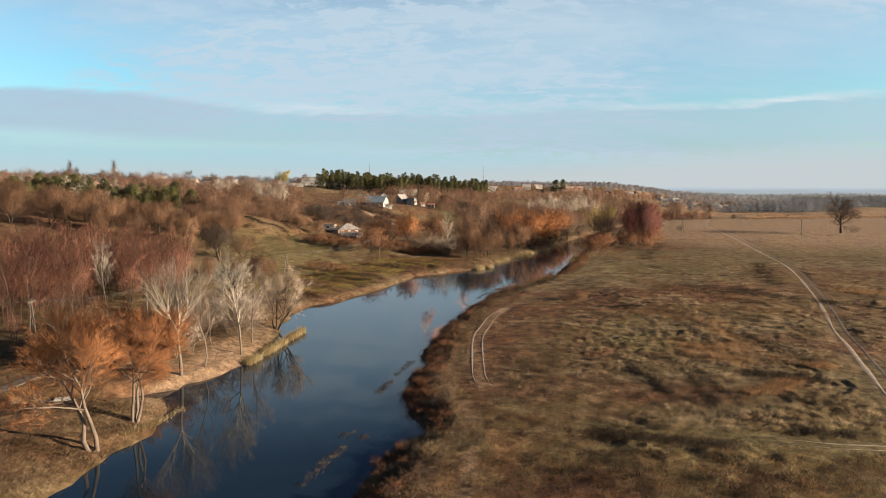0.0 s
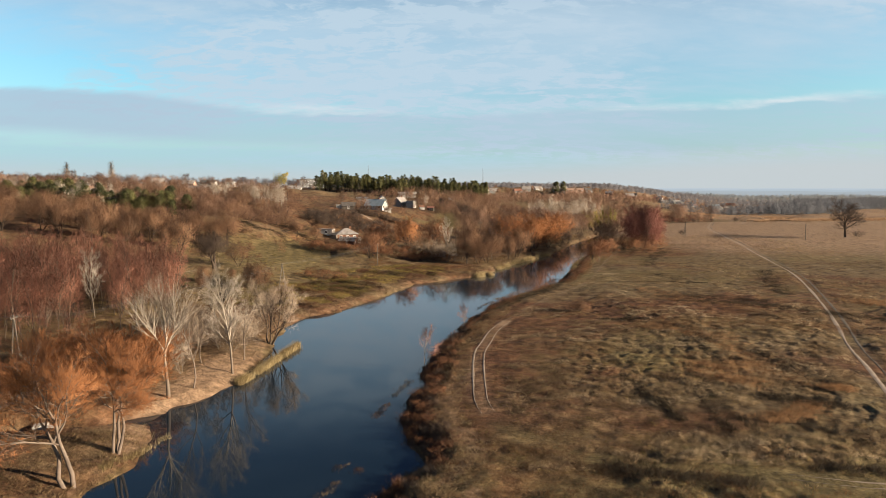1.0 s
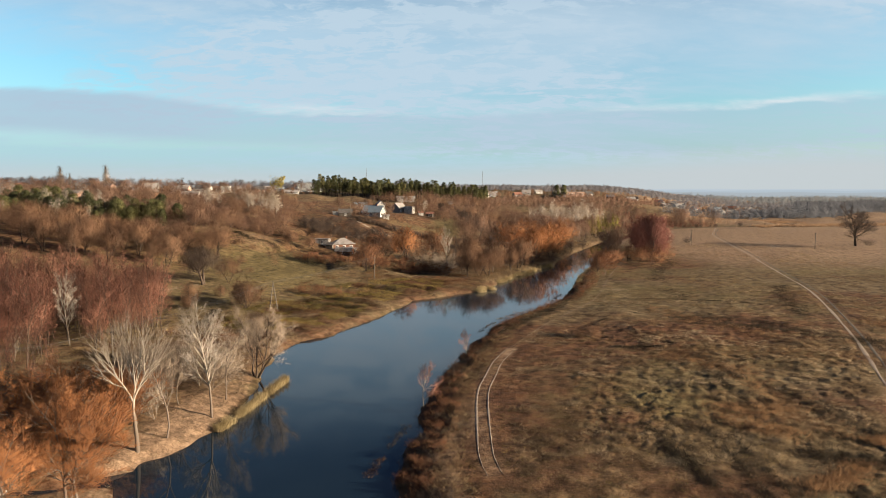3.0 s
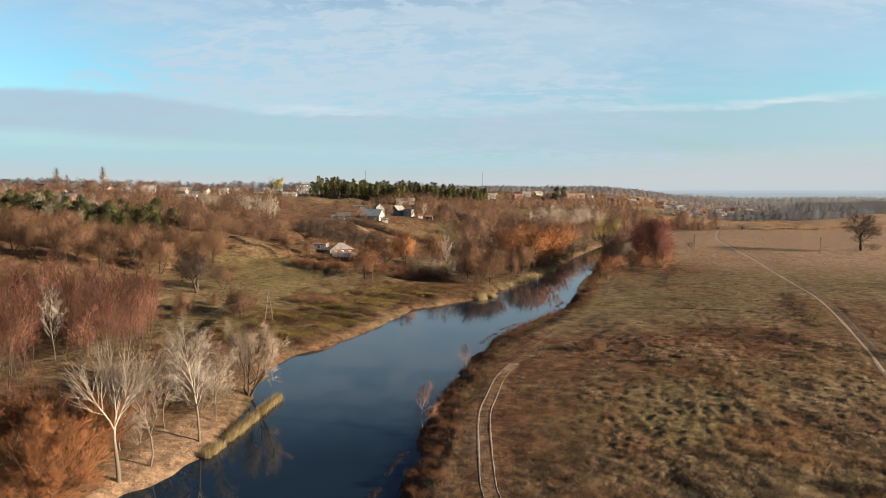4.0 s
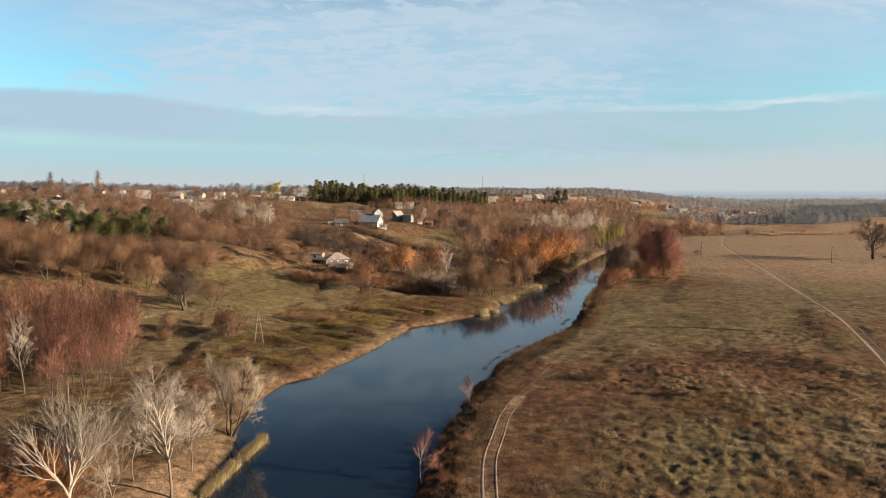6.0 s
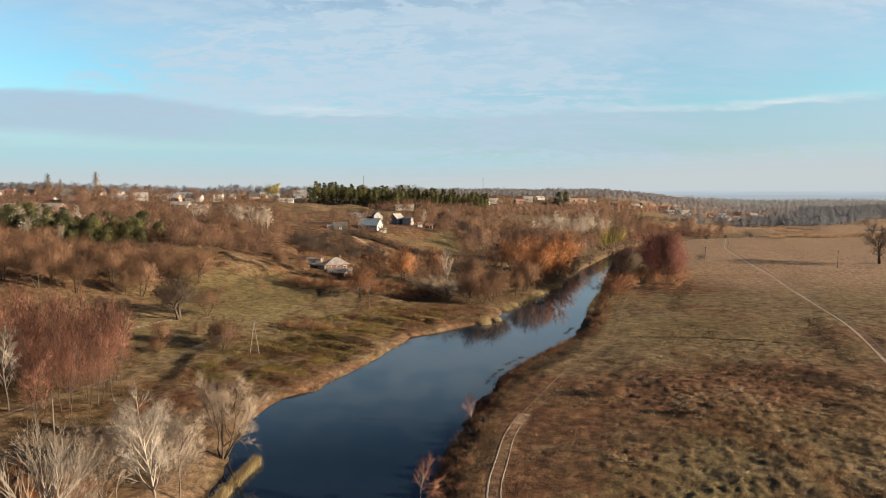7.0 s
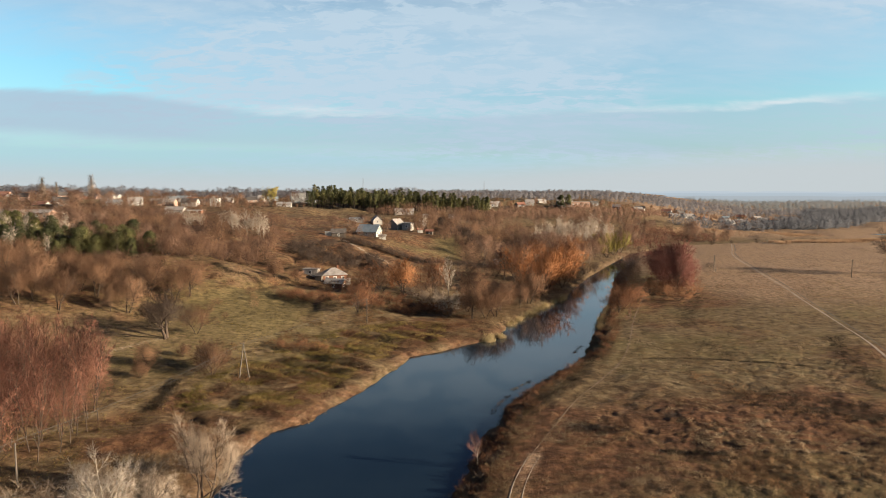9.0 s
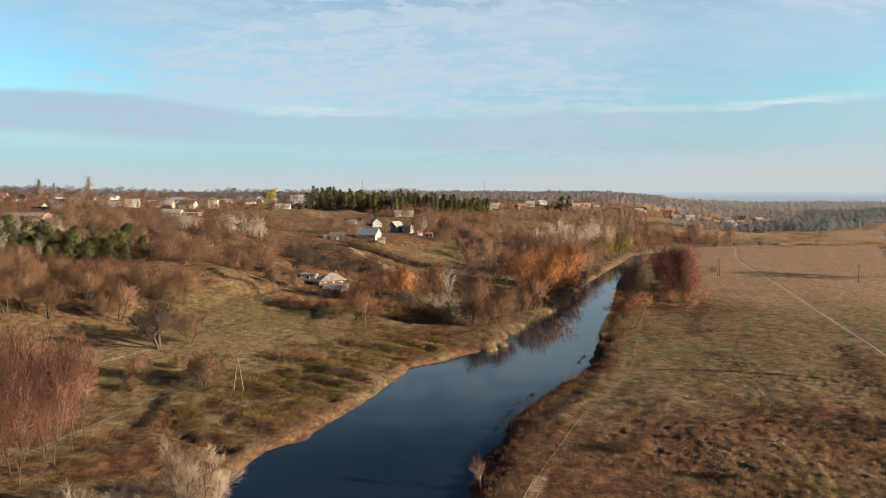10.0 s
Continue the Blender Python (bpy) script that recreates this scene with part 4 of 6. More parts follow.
SHRUB_ORANGE = [tree_meshes(s, 10, 0.2, 2, (8, 4), 0.6, 0.08, 10, 1.5, 0.08, BARK_DARK, TW_ORANGE, stems=3, stem_lean=0.28, ratio=0.55, clear=0.25, fine=False, haze=(5200, 4.2, 1.8, 10, 0.5, 0.036)) for s in (16, 17)]
BIRCH = [tree_meshes(s, 10, 0.12, 2, (10, 5), 0.55, 0.10, 14, 0.95, 0.030, BARK_WHITE, TW_WHITE, ratio=0.46, clear=0.3, stem_part=0.7, fine=False) for s in (18, 19)]
BARE = [tree_meshes(s, 10, 0.15, 2, (8, 4), 0.6, 0.08, 14, 1.05, 0.062, BARK_GREY, TW_BROWN, ratio=0.52, clear=0.3, stem_part=0.66, fine=False, haze=(2600, 3.7, 1.8, 10, 0.5, 0.045)) for s in (20, 21)]
PINE = [pine_meshes(s, 10, 0.26, 1.9, 52, NEEDLE, 0.5) for s in (22, 23)]
PINE_BUSHY = [pine_meshes(s, 10, 0.10, 3.5, 150, NEEDLE, 0.40) for s in (24, 25)]

# the white poplars, willows and water's-edge trees that stand nearest
POPLAR_FORKED = tree_meshes(71, 10, 0.135, 4, (3, 4, 4, 3), 0.38, 0.06, 4, 0.42, 0.008, BARK_WHITE, TW_PALE, ratio=0.80, clear=0.80, stem_part=0.33, wob=0.09, limb=0.70)
POPLAR_BROAD = tree_meshes(32, 10, 0.115, 4, (13, 5, 4, 3), 0.68, 0.08, 5, 0.42, 0.009, BARK_WHITE, TW_WHITE, ratio=0.44, clear=0.38, stem_part=0.74, wob=0.06, limb=0.66)
POPLAR_SLIM = tree_meshes(33, 10, 0.09, 3, (8, 5, 3), 0.45, 0.09, 7, 0.65, 0.011, BARK_GREY, TW_PALE, ratio=0.45, clear=0.4, stem_part=0.7, wob=0.12)
WILLOW_A = tree_meshes(34, 10, 0.20, 3, (6, 6, 5), 0.72, 0.08, 30, 0.6, 0.011, BARK_GREY, TW_ORANGE, stems=2, stem_lean=0.28, ratio=0.60, clear=0.55, twig_up=0.7, stem_part=0.5)
WILLOW_B = tree_meshes(35, 10, 0.16, 3, (6, 5, 4), 0.65, 0.08, 30, 0.6, 0.012, BARK_GREY, TW_ORANGE, stems=3, stem_lean=0.3, ratio=0.58, clear=0.5, twig_up=0.7, stem_part=0.5)
WILLOW_C = tree_meshes(41, 10, 0.20, 2, (7, 6), 0.65, 0.08, 80, 0.65, 0.016, BARK_GREY, TW_ORANGE, stems=4, stem_lean=0.5, ratio=0.58, clear=0.2, twig_up=0.7, stem_part=0.5)
BANK_TREE = tree_meshes(36, 10, 0.2, 3, (5, 4, 4), 0.5, 0.10, 12, 0.9, 0.018, BARK_DARK, TW_PALE, stems=4, stem_lean=0.35, ratio=0.55, clear=0.25, stem_part=0.6)
BIG_TREE = tree_meshes(37, 10, 0.24, 3, (6, 5, 4), 0.7, 0.06, 12, 0.8, 0.022, BARK_DARK, TW_GREY, stems=2, stem_lean=0.3, ratio=0.6, clear=0.3, stem_part=0.5)
SAPLING = tree_meshes(38, 10, 0.08, 2, (8, 5), 0.6, 0.08, 18, 1.2, 0.028, BARK_WHITE, TW_RED, ratio=0.5, clear=0.3, stem_part=0.65)
BIRCH_TALL = tree_meshes(46, 10, 0.11, 3, (14, 5, 3), 0.5, 0.10, 8, 0.55, 0.016, BARK_WHITE, TW_WHITE, ratio=0.36, clear=0.3, stem_part=0.78, wob=0.07)
COLUMN = tree_meshes(39, 10, 0.12, 1, (30,), 0.3, 0.02, 26, 0.9, 0.05, BARK_GREY, TW_PALE, ratio=0.2, clear=0.06, stem_part=0.9, wob=0.03, haze=(1100, 1.5, 0.6, 10, 0.6, 0.10))
LONE = tree_meshes(44, 10, 0.42, 3, (6, 5, 3), 0.66, 0.03, 12, 0.75, 0.036, BARK_DARK, TW_GREY, stems=2, stem_lean=0.42, ratio=0.60, clear=0.3, stem_part=0.5, haze=(7000, 5.4, 3.6, 10, 0.5, 0.04))

# ---- the near left bank ----
plant("willow_tree", WILLOW_A, -33.2, 60.5, 13.5, "orange-twigged willow leaning at the water's edge", "tree", "", 20)
plant("willow_tree", WILLOW_B, -32.6, 67.5, 12.0, "many-stemmed orange willow on the grassy bank", "tree", "", 80)
plant("willow_tree", WILLOW_A, -44.0, 86, 7.5, "rust orange willow behind the creek", "tree", "", 140)
plant("willow_tree", WILLOW_B, -38.0, 92, 7.0, "rust orange willow under the white poplars", "tree", "", 250)
for x_, y_, h_, r_ in ((-45, 90, 6.8, 10), (-49, 95, 6.2, 50), (-42, 88.5, 6.8, 95), (-53, 92, 6.0, 140), (-39, 85, 5.8, 210), (-50, 88, 6.0, 240), (-46, 92, 5.0, 20), (-41, 97, 5.0, 77)):
    plant("willow_bush", WILLOW_C, x_, y_, h_, "rust orange willow bush near the creek", "shrub", "orange willow bushes", r_, 1.35)
plant("poplar_tree", POPLAR_FORKED, -34.6, 85, 15.5, "white poplar forking into three pale stems", "tree", "", 130)
plant("poplar_tree", POPLAR_BROAD, -30.2, 96.5, 15.6, "broad white poplar with a dense bare crown", "tree", "", 60)
plant("poplar_tree", POPLAR_SLIM, -32.8, 88.5, 13.0, "slim grey poplar with upright bare twigs", "tree", "", 130)
plant("poplar_tree", POPLAR_SLIM, -30.5, 103, 11.0, "pale young poplar beside the reeds", "tree", "", 220)
plant("poplar_tree", POPLAR_SLIM, -35.5, 99, 9.0, "thin pale poplar among the trunks", "tree", "", 300)
plant("bank_tree", BANK_TREE, -30.0, 116.5, 11.0, "dark many-stemmed bare tree overhanging the water", "tree", "", 40)
for x_, y_, h_ in ((-36, 108, 6.5), (-34, 113, 5.5), (-40, 104, 7), (-37, 118, 5), (-42, 112, 6), (-34, 125, 4.5), (-38, 101, 7.5), (-33.5, 106, 6), (-41, 98, 6.5), (-36.5, 94, 5.5), (-44, 105, 7), (-39, 110, 6.5), (-32.5, 109.5, 5)):
    plant("shrub", SHRUB_PALE[0], x_, y_, h_, "pale leafless shrub on the river bank", "shrub", "pale bank shrubs", x_ * 40)
plant("birch_tree", BIRCH_TALL, -67.5, 130, 13.4, "white-stemmed birch before the red thicket", "tree", "", 0)
plant("birch_tree", BIRCH[1], -70.5, 119, 6.0, "small pale golden birch in the glade", "tree", "", 90)
# the alder thicket
THICKET = [(-57, 127), (-57.5, 140), (-64, 150), (-72, 160), (-95, 163), (-150, 170), (-160, 120), (-90, 112), (-70, 121)]
wood("alder_tree", ALDER, fill(275, 51, [(-55, 128), (-55, 141), (-61, 153), (-69, 164), (-95, 166), (-110, 160), (-112, 112), (-90, 106), (-72, 109), (-59, 121)], 1.9, lambda x, y: seg_dist(np.array([x]), np.array([y]), [(-55, 108), (-67.5, 130)])[0] > 3.2), 12.0, "slender dark red leafless alder in a thicket", "tree", "alder thicket", 61)
thicket(ALDER, fill(60, 50, [(-110, 116), (-112, 160), (-150, 170), (-170, 150), (-165, 118)], 3.4), 12.0, "dense far side of the leafless alder thicket", "scrub", 60)
wood("alder_tree", ALDER, fill(22, 52, [(-50, 84), (-48, 100), (-60, 112), (-110, 112), (-90, 95), (-70, 92)], 4.5), 7.0, "young leafless alder in the glade", "tree", "glade alders", 62)
# the open slope
plant("lone_tree", LONE, -65.3, 191.3, 10.2, "lone dark bare tree with a spreading crown", "tree", "", 75, 1.05)
plant("lone_tree", OAK[1], -60.0, 196, 7.5, "small bare tree beside the lone tree", "tree", "", 160)
for x_, y_, h_ in ((-47.3, 170, 7.2), (-50, 174, 5.5), (-61.7, 172.5, 4.6), (-60, 166, 3.4), (-57, 180, 3.0)):
    plant("shrub", SHRUB_UMBER[int(-x_) % 2], x_, y_, h_, "rounded russet leafless shrub on the slope", "shrub", "slope shrubs", x_ * 31)
for x_, y_, h_ in ((-34.5, 191.5, 3.2), (-30, 192, 2.6), (-39, 193, 2.4), (-26, 196, 1.8)):
    plant("shrub", SHRUB_RED[0], x_, y_, h_, "low rust-red bush above the river", "shrub", "low red bushes", x_ * 31)
for i_, (x_, y_, h_, w_) in enumerate(((-82, 208, 10.0, 0.95), (-85.5, 206, 7.0, 0.7), (-96, 201.2, 10.0, 1.0), (-104.5, 198.6, 10.0, 0.9), (-103.5, 203, 9.0, 0.9), (-114, 200, 10.0, 1.0), (-122, 204, 10.5, 1.0), (-131, 199, 10.0, 1.0), (-93.5, 214.6, 11.0, 0.9), (-90, 219, 8.5, 1.0), (-99, 217, 9.5, 1.0), (-107, 212, 10.0, 1.0), (-117, 215, 10.5, 1.0), (-127, 214, 10.0, 1.0), (-138, 210, 10.5, 1.0), (-82.7, 223.7, 10.0, 1.0), (-76.8, 225.5, 8.5, 1.0), (-74.3, 229.9, 10.5, 1.0), (-87, 231, 9.0, 1.0), (-97, 229, 9.5, 1.0), (-108, 227, 9.0, 1.0), (-120, 228, 10.0, 1.0), (-133, 224, 10.0, 1.0), (-146, 218, 10.5, 1.0), (-158, 212, 10.0, 1.0), (-150, 232, 10.0, 1.0), (-57.3, 262.5, 6.0, 1.1), (-51.6, 268.2, 5.0, 1.0))):
    plant("oak_tree", OAK[i_ % 3], x_, y_, h_, "round-crowned russet bare tree on the slope", "tree", "slope trees", 67 * i_, w_)
thicket(SCRUB, fill(37, 54, [(-74, 236), (-80, 250), (-110, 246), (-210, 250), (-200, 225), (-120, 225)], 4.0), 6.0, "russet leafless shrub under the hill", "scrub", 64)
thicket(SCRUB_UMBER, fill(30, 354, [(-74, 236), (-80, 250), (-110, 246), (-210, 250), (-200, 225), (-120, 225)], 4.0), 6.0, "russet leafless shrub under the hill", "scrub", 64)
wood("pine_tree", PINE_BUSHY, fill(85, 55, [(-106, 262), (-113, 280), (-135, 290), (-176, 284), (-180, 256), (-135, 250)], 3.6), 8.4, "bushy dark green pine in the hillside grove", "conifer", "hillside pines", 65)
wood("birch_tree", BIRCH, fill(26, 56, [(-112, 252), (-118, 288), (-195, 292), (-195, 240)], 6.0), 10.0, "pale bare birch among the pines", "tree", "pale hillside birches", 66)
wood("bare_tree", BARE, fill(70, 57, [(-110, 262), (-110, 330), (-240, 350), (-270, 260), (-190, 250)], 5.5), 9.0, "brown leafless tree on the hillside", "tree", "hillside trees", 67)
thicket(SCRUB, fill(93, 58, [(-62, 290), (-75, 400), (-200, 430), (-215, 370), (-120, 275), (-85, 262)], 4.6), 6.5, "russet leafless shrub on the hillside", "scrub", 68)
thicket(SCRUB_UMBER, fill(75, 358, [(-62, 290), (-75, 400), (-200, 430), (-215, 370), (-120, 275), (-85, 262)], 4.6), 6.5, "russet leafless shrub on the hillside", "scrub", 68)
wood("birch_tree", BIRCH, fill(11, 59, [(-80, 334), (-82, 346), (-103, 346), (-104, 333), (-92, 336)], 3.2), 12.0, "tall white birch in a hillside clump", "tree", "white birch clump", 69)
wood("bare_tree", BARE, [(-45, 377), (-31, 393), (-33, 432), (-17, 441), (-50, 402), (-13, 424), (-46, 420), (-60, 398), (-22, 470), (-50, 470), (-8, 455)], 7.5, "russet garden tree beside the brow houses", "tree", "garden trees", 93)
for x_, y_, h_ in ((-111, 330, 11.0), (-108, 333, 9.5), (-114, 334, 9.0)):
    plant("birch_tree", BIRCH[int(-x_) % 2], x_, y_, h_, "pale birch standing above the russet scrub", "tree", "scattered birches", x_ * 20)
for x_, y_, h_ in ((-115, 264, 8.0), (-116, 284.9, 9.5), (-102.4, 268.3, 8.5)):
    plant("pine_tree", PINE_BUSHY[int(-x_) % 2], x_, y_, h_, "low bushy dark green pine at the edge of the grove", "conifer", "edge pines", x_ * 20, 1.1)
plant("aspen_tree", tree_meshes(42, 10, 0.2, 2, (9, 5), 0.5, 0.08, 30, 1.2, 0.10, BARK_GREY, TW_GREEN, ratio=0.5, clear=0.2, fine=False, haze=(1500, 3.6, 1.2, 10, 0.6, 0.12)), -151, 612, 15, "tall yellow-green aspen still in leaf", "tree", "", 0)
plant("birch_tree", BIRCH[1], -12, 437, 10.5, "pale birch beside the white brick house", "tree", "", 30)
thicket(SCRUB, fill(43, 99, [(-76, 280), (-62, 288), (-70, 310), (-110, 300), (-112, 268), (-90, 262)], 4.0), 5.5, "russet scrub under the birch clump", "scrub", 95)
thicket(SCRUB_UMBER, fill(35, 399, [(-76, 280), (-62, 288), (-70, 310), (-110, 300), (-112, 268), (-90, 262)], 4.0), 5.5, "russet scrub under the birch clump", "scrub", 95)
# gully and garden scrub round the cottages
# dark twigs here also paint in the shade of the gully slope
wood("shrub", SHRUB_DARK, fill(60, 60, [(-24, 308), (-44, 296), (-62, 306), (-66, 330), (-55, 342), (-34, 326), (-22, 318)], 2.8), 3.6, "dark leafless thorn scrub in the gully, darkened with its shade", "shrub", "gully scrub", 70)
wood("shrub", SHRUB_DARK, [(-46 + 40 * k / 34 + (k * 7 % 5) * 0.5 - 1, 350 - 6 * k / 34 - 11 * (k / 34) ** 2 + (k * 3 % 4) * 0.8 - 1) for k in range(35)] + [(-27, 309.4), (-30, 311), (-25, 308), (-22, 306)], 3.0, "dark leafless scrub along the hill path", "shrub", "path scrub", 71)
wood("shrub", SHRUB_RED, fill(46, 62, [(-50, 238), (-8, 234), (4, 240), (6, 248), (-20, 250), (-52, 246)], 2.4), 2.8, "low red-brown hedge bush below the cottage", "shrub", "hedge bushes", 72)
plant("willow_tree", SHRUB_ORANGE[0], -13.6, 257, 12.0, "bright orange round willow below the cottages", "tree", "", 10)
plant("red_tree", SHRUB_RED[1], -25.4, 232, 10.5, "dark red leafless tree beside the cottage", "tree", "", 60)
plant("red_tree", SHRUB_RED[0], -21, 262, 9.5, "dark red leafless tree on the cottage slope", "tree", "", 160)
plant("red_tree", SHRUB_RED[1], -3.5, 266, 13, "dark red leafless tree behind the white birch", "tree", "", 220)
plant("birch_tree", BIRCH_TALL, 2.0, 261, 15.0, "tall white birch above the river", "tree", "", 45)
plant("shrub", SHRUB_PALE[1], 1.8, 235, 7.5, "pale buff shrub at the edge of the bank", "shrub", "", 20)
wood("shrub", SHRUB_PALE, [(-4, 246), (-7, 249), (-1, 250)], 6.5, "pale leafless saplings under the birch", "shrub", "pale saplings", 73)
wood("bank_tree", OAK, [(8.4, 232.5), (12.5, 232.3), (15.7, 235.6), (7.4, 243), (18, 246), (25, 252), (10, 254), (29, 260)], 10.0, "brown bare willow by the bend of the river", "tree", "bend willows", 74)
wood("willow_tree", SHRUB_ORANGE, [(36.4, 278.6), (41, 294), (47.5, 299), (52, 318)], 13.0, "orange-brown willow at the water's edge", "tree", "orange willows", 75)
wood("bare_tree", BARE, [(35, 333), (32, 300), (26, 316), (44, 338)], 15.0, "tall brown bare tree near the river", "tree", "tall bank trees", 76)
# the wood along the village bank upstream
UPSTREAM = [(10, 312), (30, 306), (46, 318), (60, 346), (80, 388), (100, 432), (118, 470), (160, 512), (230, 540), (210, 600), (120, 590), (60, 520), (40, 430), (12, 370)]
wood("bare_tree", BARE, fill(70, 63, UPSTREAM, 7.0), 13.0, "brown leafless tree in the riverside wood", "tree", "riverside wood", 77)
thicket(SCRUB, fill(55, 64, UPSTREAM, 5.0), 8.0, "russet undergrowth in the riverside wood", "scrub", 78)
thicket(SCRUB_UMBER, fill(18, 364, UPSTREAM, 5.0), 8.0, "russet undergrowth in the riverside wood", "scrub", 78)
wood("willow_tree", SHRUB_ORANGE, fill(11, 65, [(34, 300), (50, 318), (62, 350), (88, 402), (70, 430), (36, 360), (22, 320)], 7.0), 12.0, "orange-brown willow in the riverside wood", "tree", "riverside willows", 79)
wood("birch_tree", BIRCH, fill(20, 66, [(50, 420), (80, 420), (125, 490), (110, 520), (60, 480)], 5.0), 18.0, "tall pale aspen in the riverside wood", "tree", "pale aspens", 80)
wood("willow_tree", [tree_meshes(40, 10, 0.2, 1, (9,), 0.6, 0.08, 30, 1.8, 0.10, BARK_DARK, TW_GREEN, stems=4, stem_lean=0.5, ratio=0.62, clear=0.2)], [(96, 420), (103, 432), (110, 446), (99, 440)], 12.0, "yellow-green willow still in leaf", "tree", "leafy willows", 81)
wood("shrub", SHRUB_DARK, [(-6 + 25 * k / 16 + (k % 3) * 1.2, 500 - 92 * k / 16) for k in range(17)], 6.0, "dark leafless thorn in the long field hedge", "shrub", "field hedge", 182)
wood("shrub", SHRUB_DARK, [(55, 312), (63, 332), (74, 356)], 6.0, "dark bush overhanging the river", "shrub", "overhanging bushes", 82)
thicket(SCRUB, fill(74, 67, [(-5, 400), (14, 375), (40, 440), (60, 530), (50, 575), (-40, 585), (-60, 560), (-20, 500)], 5.5), 8.0, "russet scrub on the upper slope", "scrub", 83)
thicket(SCRUB_UMBER, fill(60, 367, [(-5, 400), (14, 375), (40, 440), (60, 530), (50, 575), (-40, 585), (-60, 560), (-20, 500)], 5.5), 8.0, "russet scrub on the upper slope", "scrub", 83)
# the right bank
wood("red_tree", WINE, [(79, 262), (81.5, 268), (83.5, 274), (86, 281), (83, 284), (88, 288), (90.5, 297), (86.5, 294), (93, 307), (96, 318), (90, 312)], 15.0, "dark wine-red leafless tree by the meadow", "tree", "wine-red trees", 84)
wood("bare_tree", BARE, [(69, 279), (72, 290), (66, 270), (76, 300), (80, 312), (88, 335)], 11.0, "russet bare tree on the meadow bank", "tree", "bank trees", 85)
wood("shrub", SHRUB_RED, [(77, 252), (82, 262), (86, 272), (74, 258), (80, 270), (90, 284), (72, 266), (95, 300)], 6.0, "reddish undergrowth beneath the wine-red trees", "shrub", "red undergrowth", 94)
wood("shrub", SHRUB_RED, [(55.5, 240), (58, 246), (61, 252), (53, 236), (64, 262)], 6.5, "reddish shrub on the river bank", "shrub", "bank shrubs", 86)
plant("sapling", SAPLING, -2.6, 101.5, 6.6, "pinkish bare sapling at the water's edge", "tree", "", 0)
plant("sapling", SAPLING, 4.2, 128.5, 5.2, "thin pale bare sapling at the water's edge", "tree", "", 100)
plant("sapling", SAPLING, 52, 221, 4.2, "small bare thorn tree beside the track", "tree", "", 200)
plant("shrub", SHRUB_UMBER[0], 28.2, 138.5, 2.3, "low dark bramble bush on the meadow", "shrub", "", 50, 2.3)
plant("shrub", SHRUB_DARK[1], 36, 143, 1.6, "low dark bramble bush on the meadow", "shrub", "", 150, 1.4)
for i_, (x_, y_, h_) in enumerate(((-0.5, 84, 1.2), (-1, 92, 1.3), (0.8, 99, 1.5), (1.6, 104, 1.1), (2.6, 112, 1.0))):
    plant("shrub", SHRUB_RED[i_ % 2], x_, y_, h_, "russet tangled shrub on the low river bank", "shrub", "river bank shrubs", 70 * i_)
BRAMBLE = [tree_meshes(s_, 10, 0.14, 1, (3,), 0.6, 0.05, 5, 2.0, 0.20, BARK_DARK, TW_RUST, stems=3, stem_lean=0.75, ratio=0.6, clear=0.15, fine=False, haze=(230, 5.0, 0.3, 10, 1.3, 0.22)) for s_ in (61, 62)]
# the same brambles in darker twigs, for the shade under the bank
BRAMBLE_SHADE = [tree_meshes(s_, 10, 0.14, 1, (3,), 0.6, 0.05, 5, 2.0, 0.20, BARK_DARK, TW_GREY, stems=3, stem_lean=0.75, ratio=0.6, clear=0.15, fine=False, haze=(230, 5.0, 0.3, 10, 1.3, 0.22)) for s_ in (63, 64)]


def bank_spots(n, seed, d0, d1, y0, y1):
    """Places strewn along the meadow bank, d0 to d1 metres ashore."""
    rng = random.Random(seed)
    line = [q for q in spline([q for q in RIGHT if 0 < q[1] < 350], 0.5)]
    got = []
    while len(got) < n:
        k = rng.randrange(len(line) - 1)
        a, b = line[k], line[k + 1]
        t, d = unit(b - a), rng.uniform(d0, d1)
        if y0 < a[1] < y1:
            got.append((a[0] + t[1] * d, a[1] - t[0] * d))
    return got


thicket(BRAMBLE, bank_spots(190, 191, 0.4, 3.4, 30, 150), 1.0, "tangled red-brown scrub on the low river bank", "scrub", 191)
thicket(BRAMBLE_SHADE, bank_spots(90, 192, 1.0, 3.8, 30, 260), 1.1, "tangled scrub under the river bank, coloured as in shade", "scrub", 192)
thicket(BRAMBLE, bank_spots(150, 193, 0.5, 6.0, 150, 300), 1.3, "russet scrub along the far meadow bank", "scrub", 193)
plant("big_tree", BIG_TREE, 191, 315, 18.0, "large dark bare tree standing alone on the meadow", "tree", "", 30)
wood("shrub", SHRUB_DARK, [(196, 313), (120, 333), (178, 470), (196, 482), (214, 484), (236, 492), (262, 500)], 3.2, "dark bush at the meadow's edge", "shrub", "meadow edge bushes", 87)
wood("pine_tree", PINE, fill(230, 68, [(-112, 580), (-40, 572), (38, 588), (42, 630), (-60, 640), (-115, 635)], 3.6), 13.6, "dark green pine in the plantation on the ridge", "conifer", "pine plantation", 88)
wood("poplar_tree", [COLUMN], [(-330, 585), (-318, 640), (-420, 760)], 19.0, "tall narrow poplar in the village", "tree", "village poplars", 89)
wood("pine_tree", PINE_BUSHY, [(118, 690), (126, 694)], 12.0, "dark conifer beside the village houses", "conifer", "village conifers", 90)
wood("bare_tree", BARE, fill(90, 69, [(-130, 440), (-120, 640), (-420, 760), (-480, 560), (-230, 430)], 11.0), 10.0, "russet bare garden tree in the village", "tree", "village trees", 91)
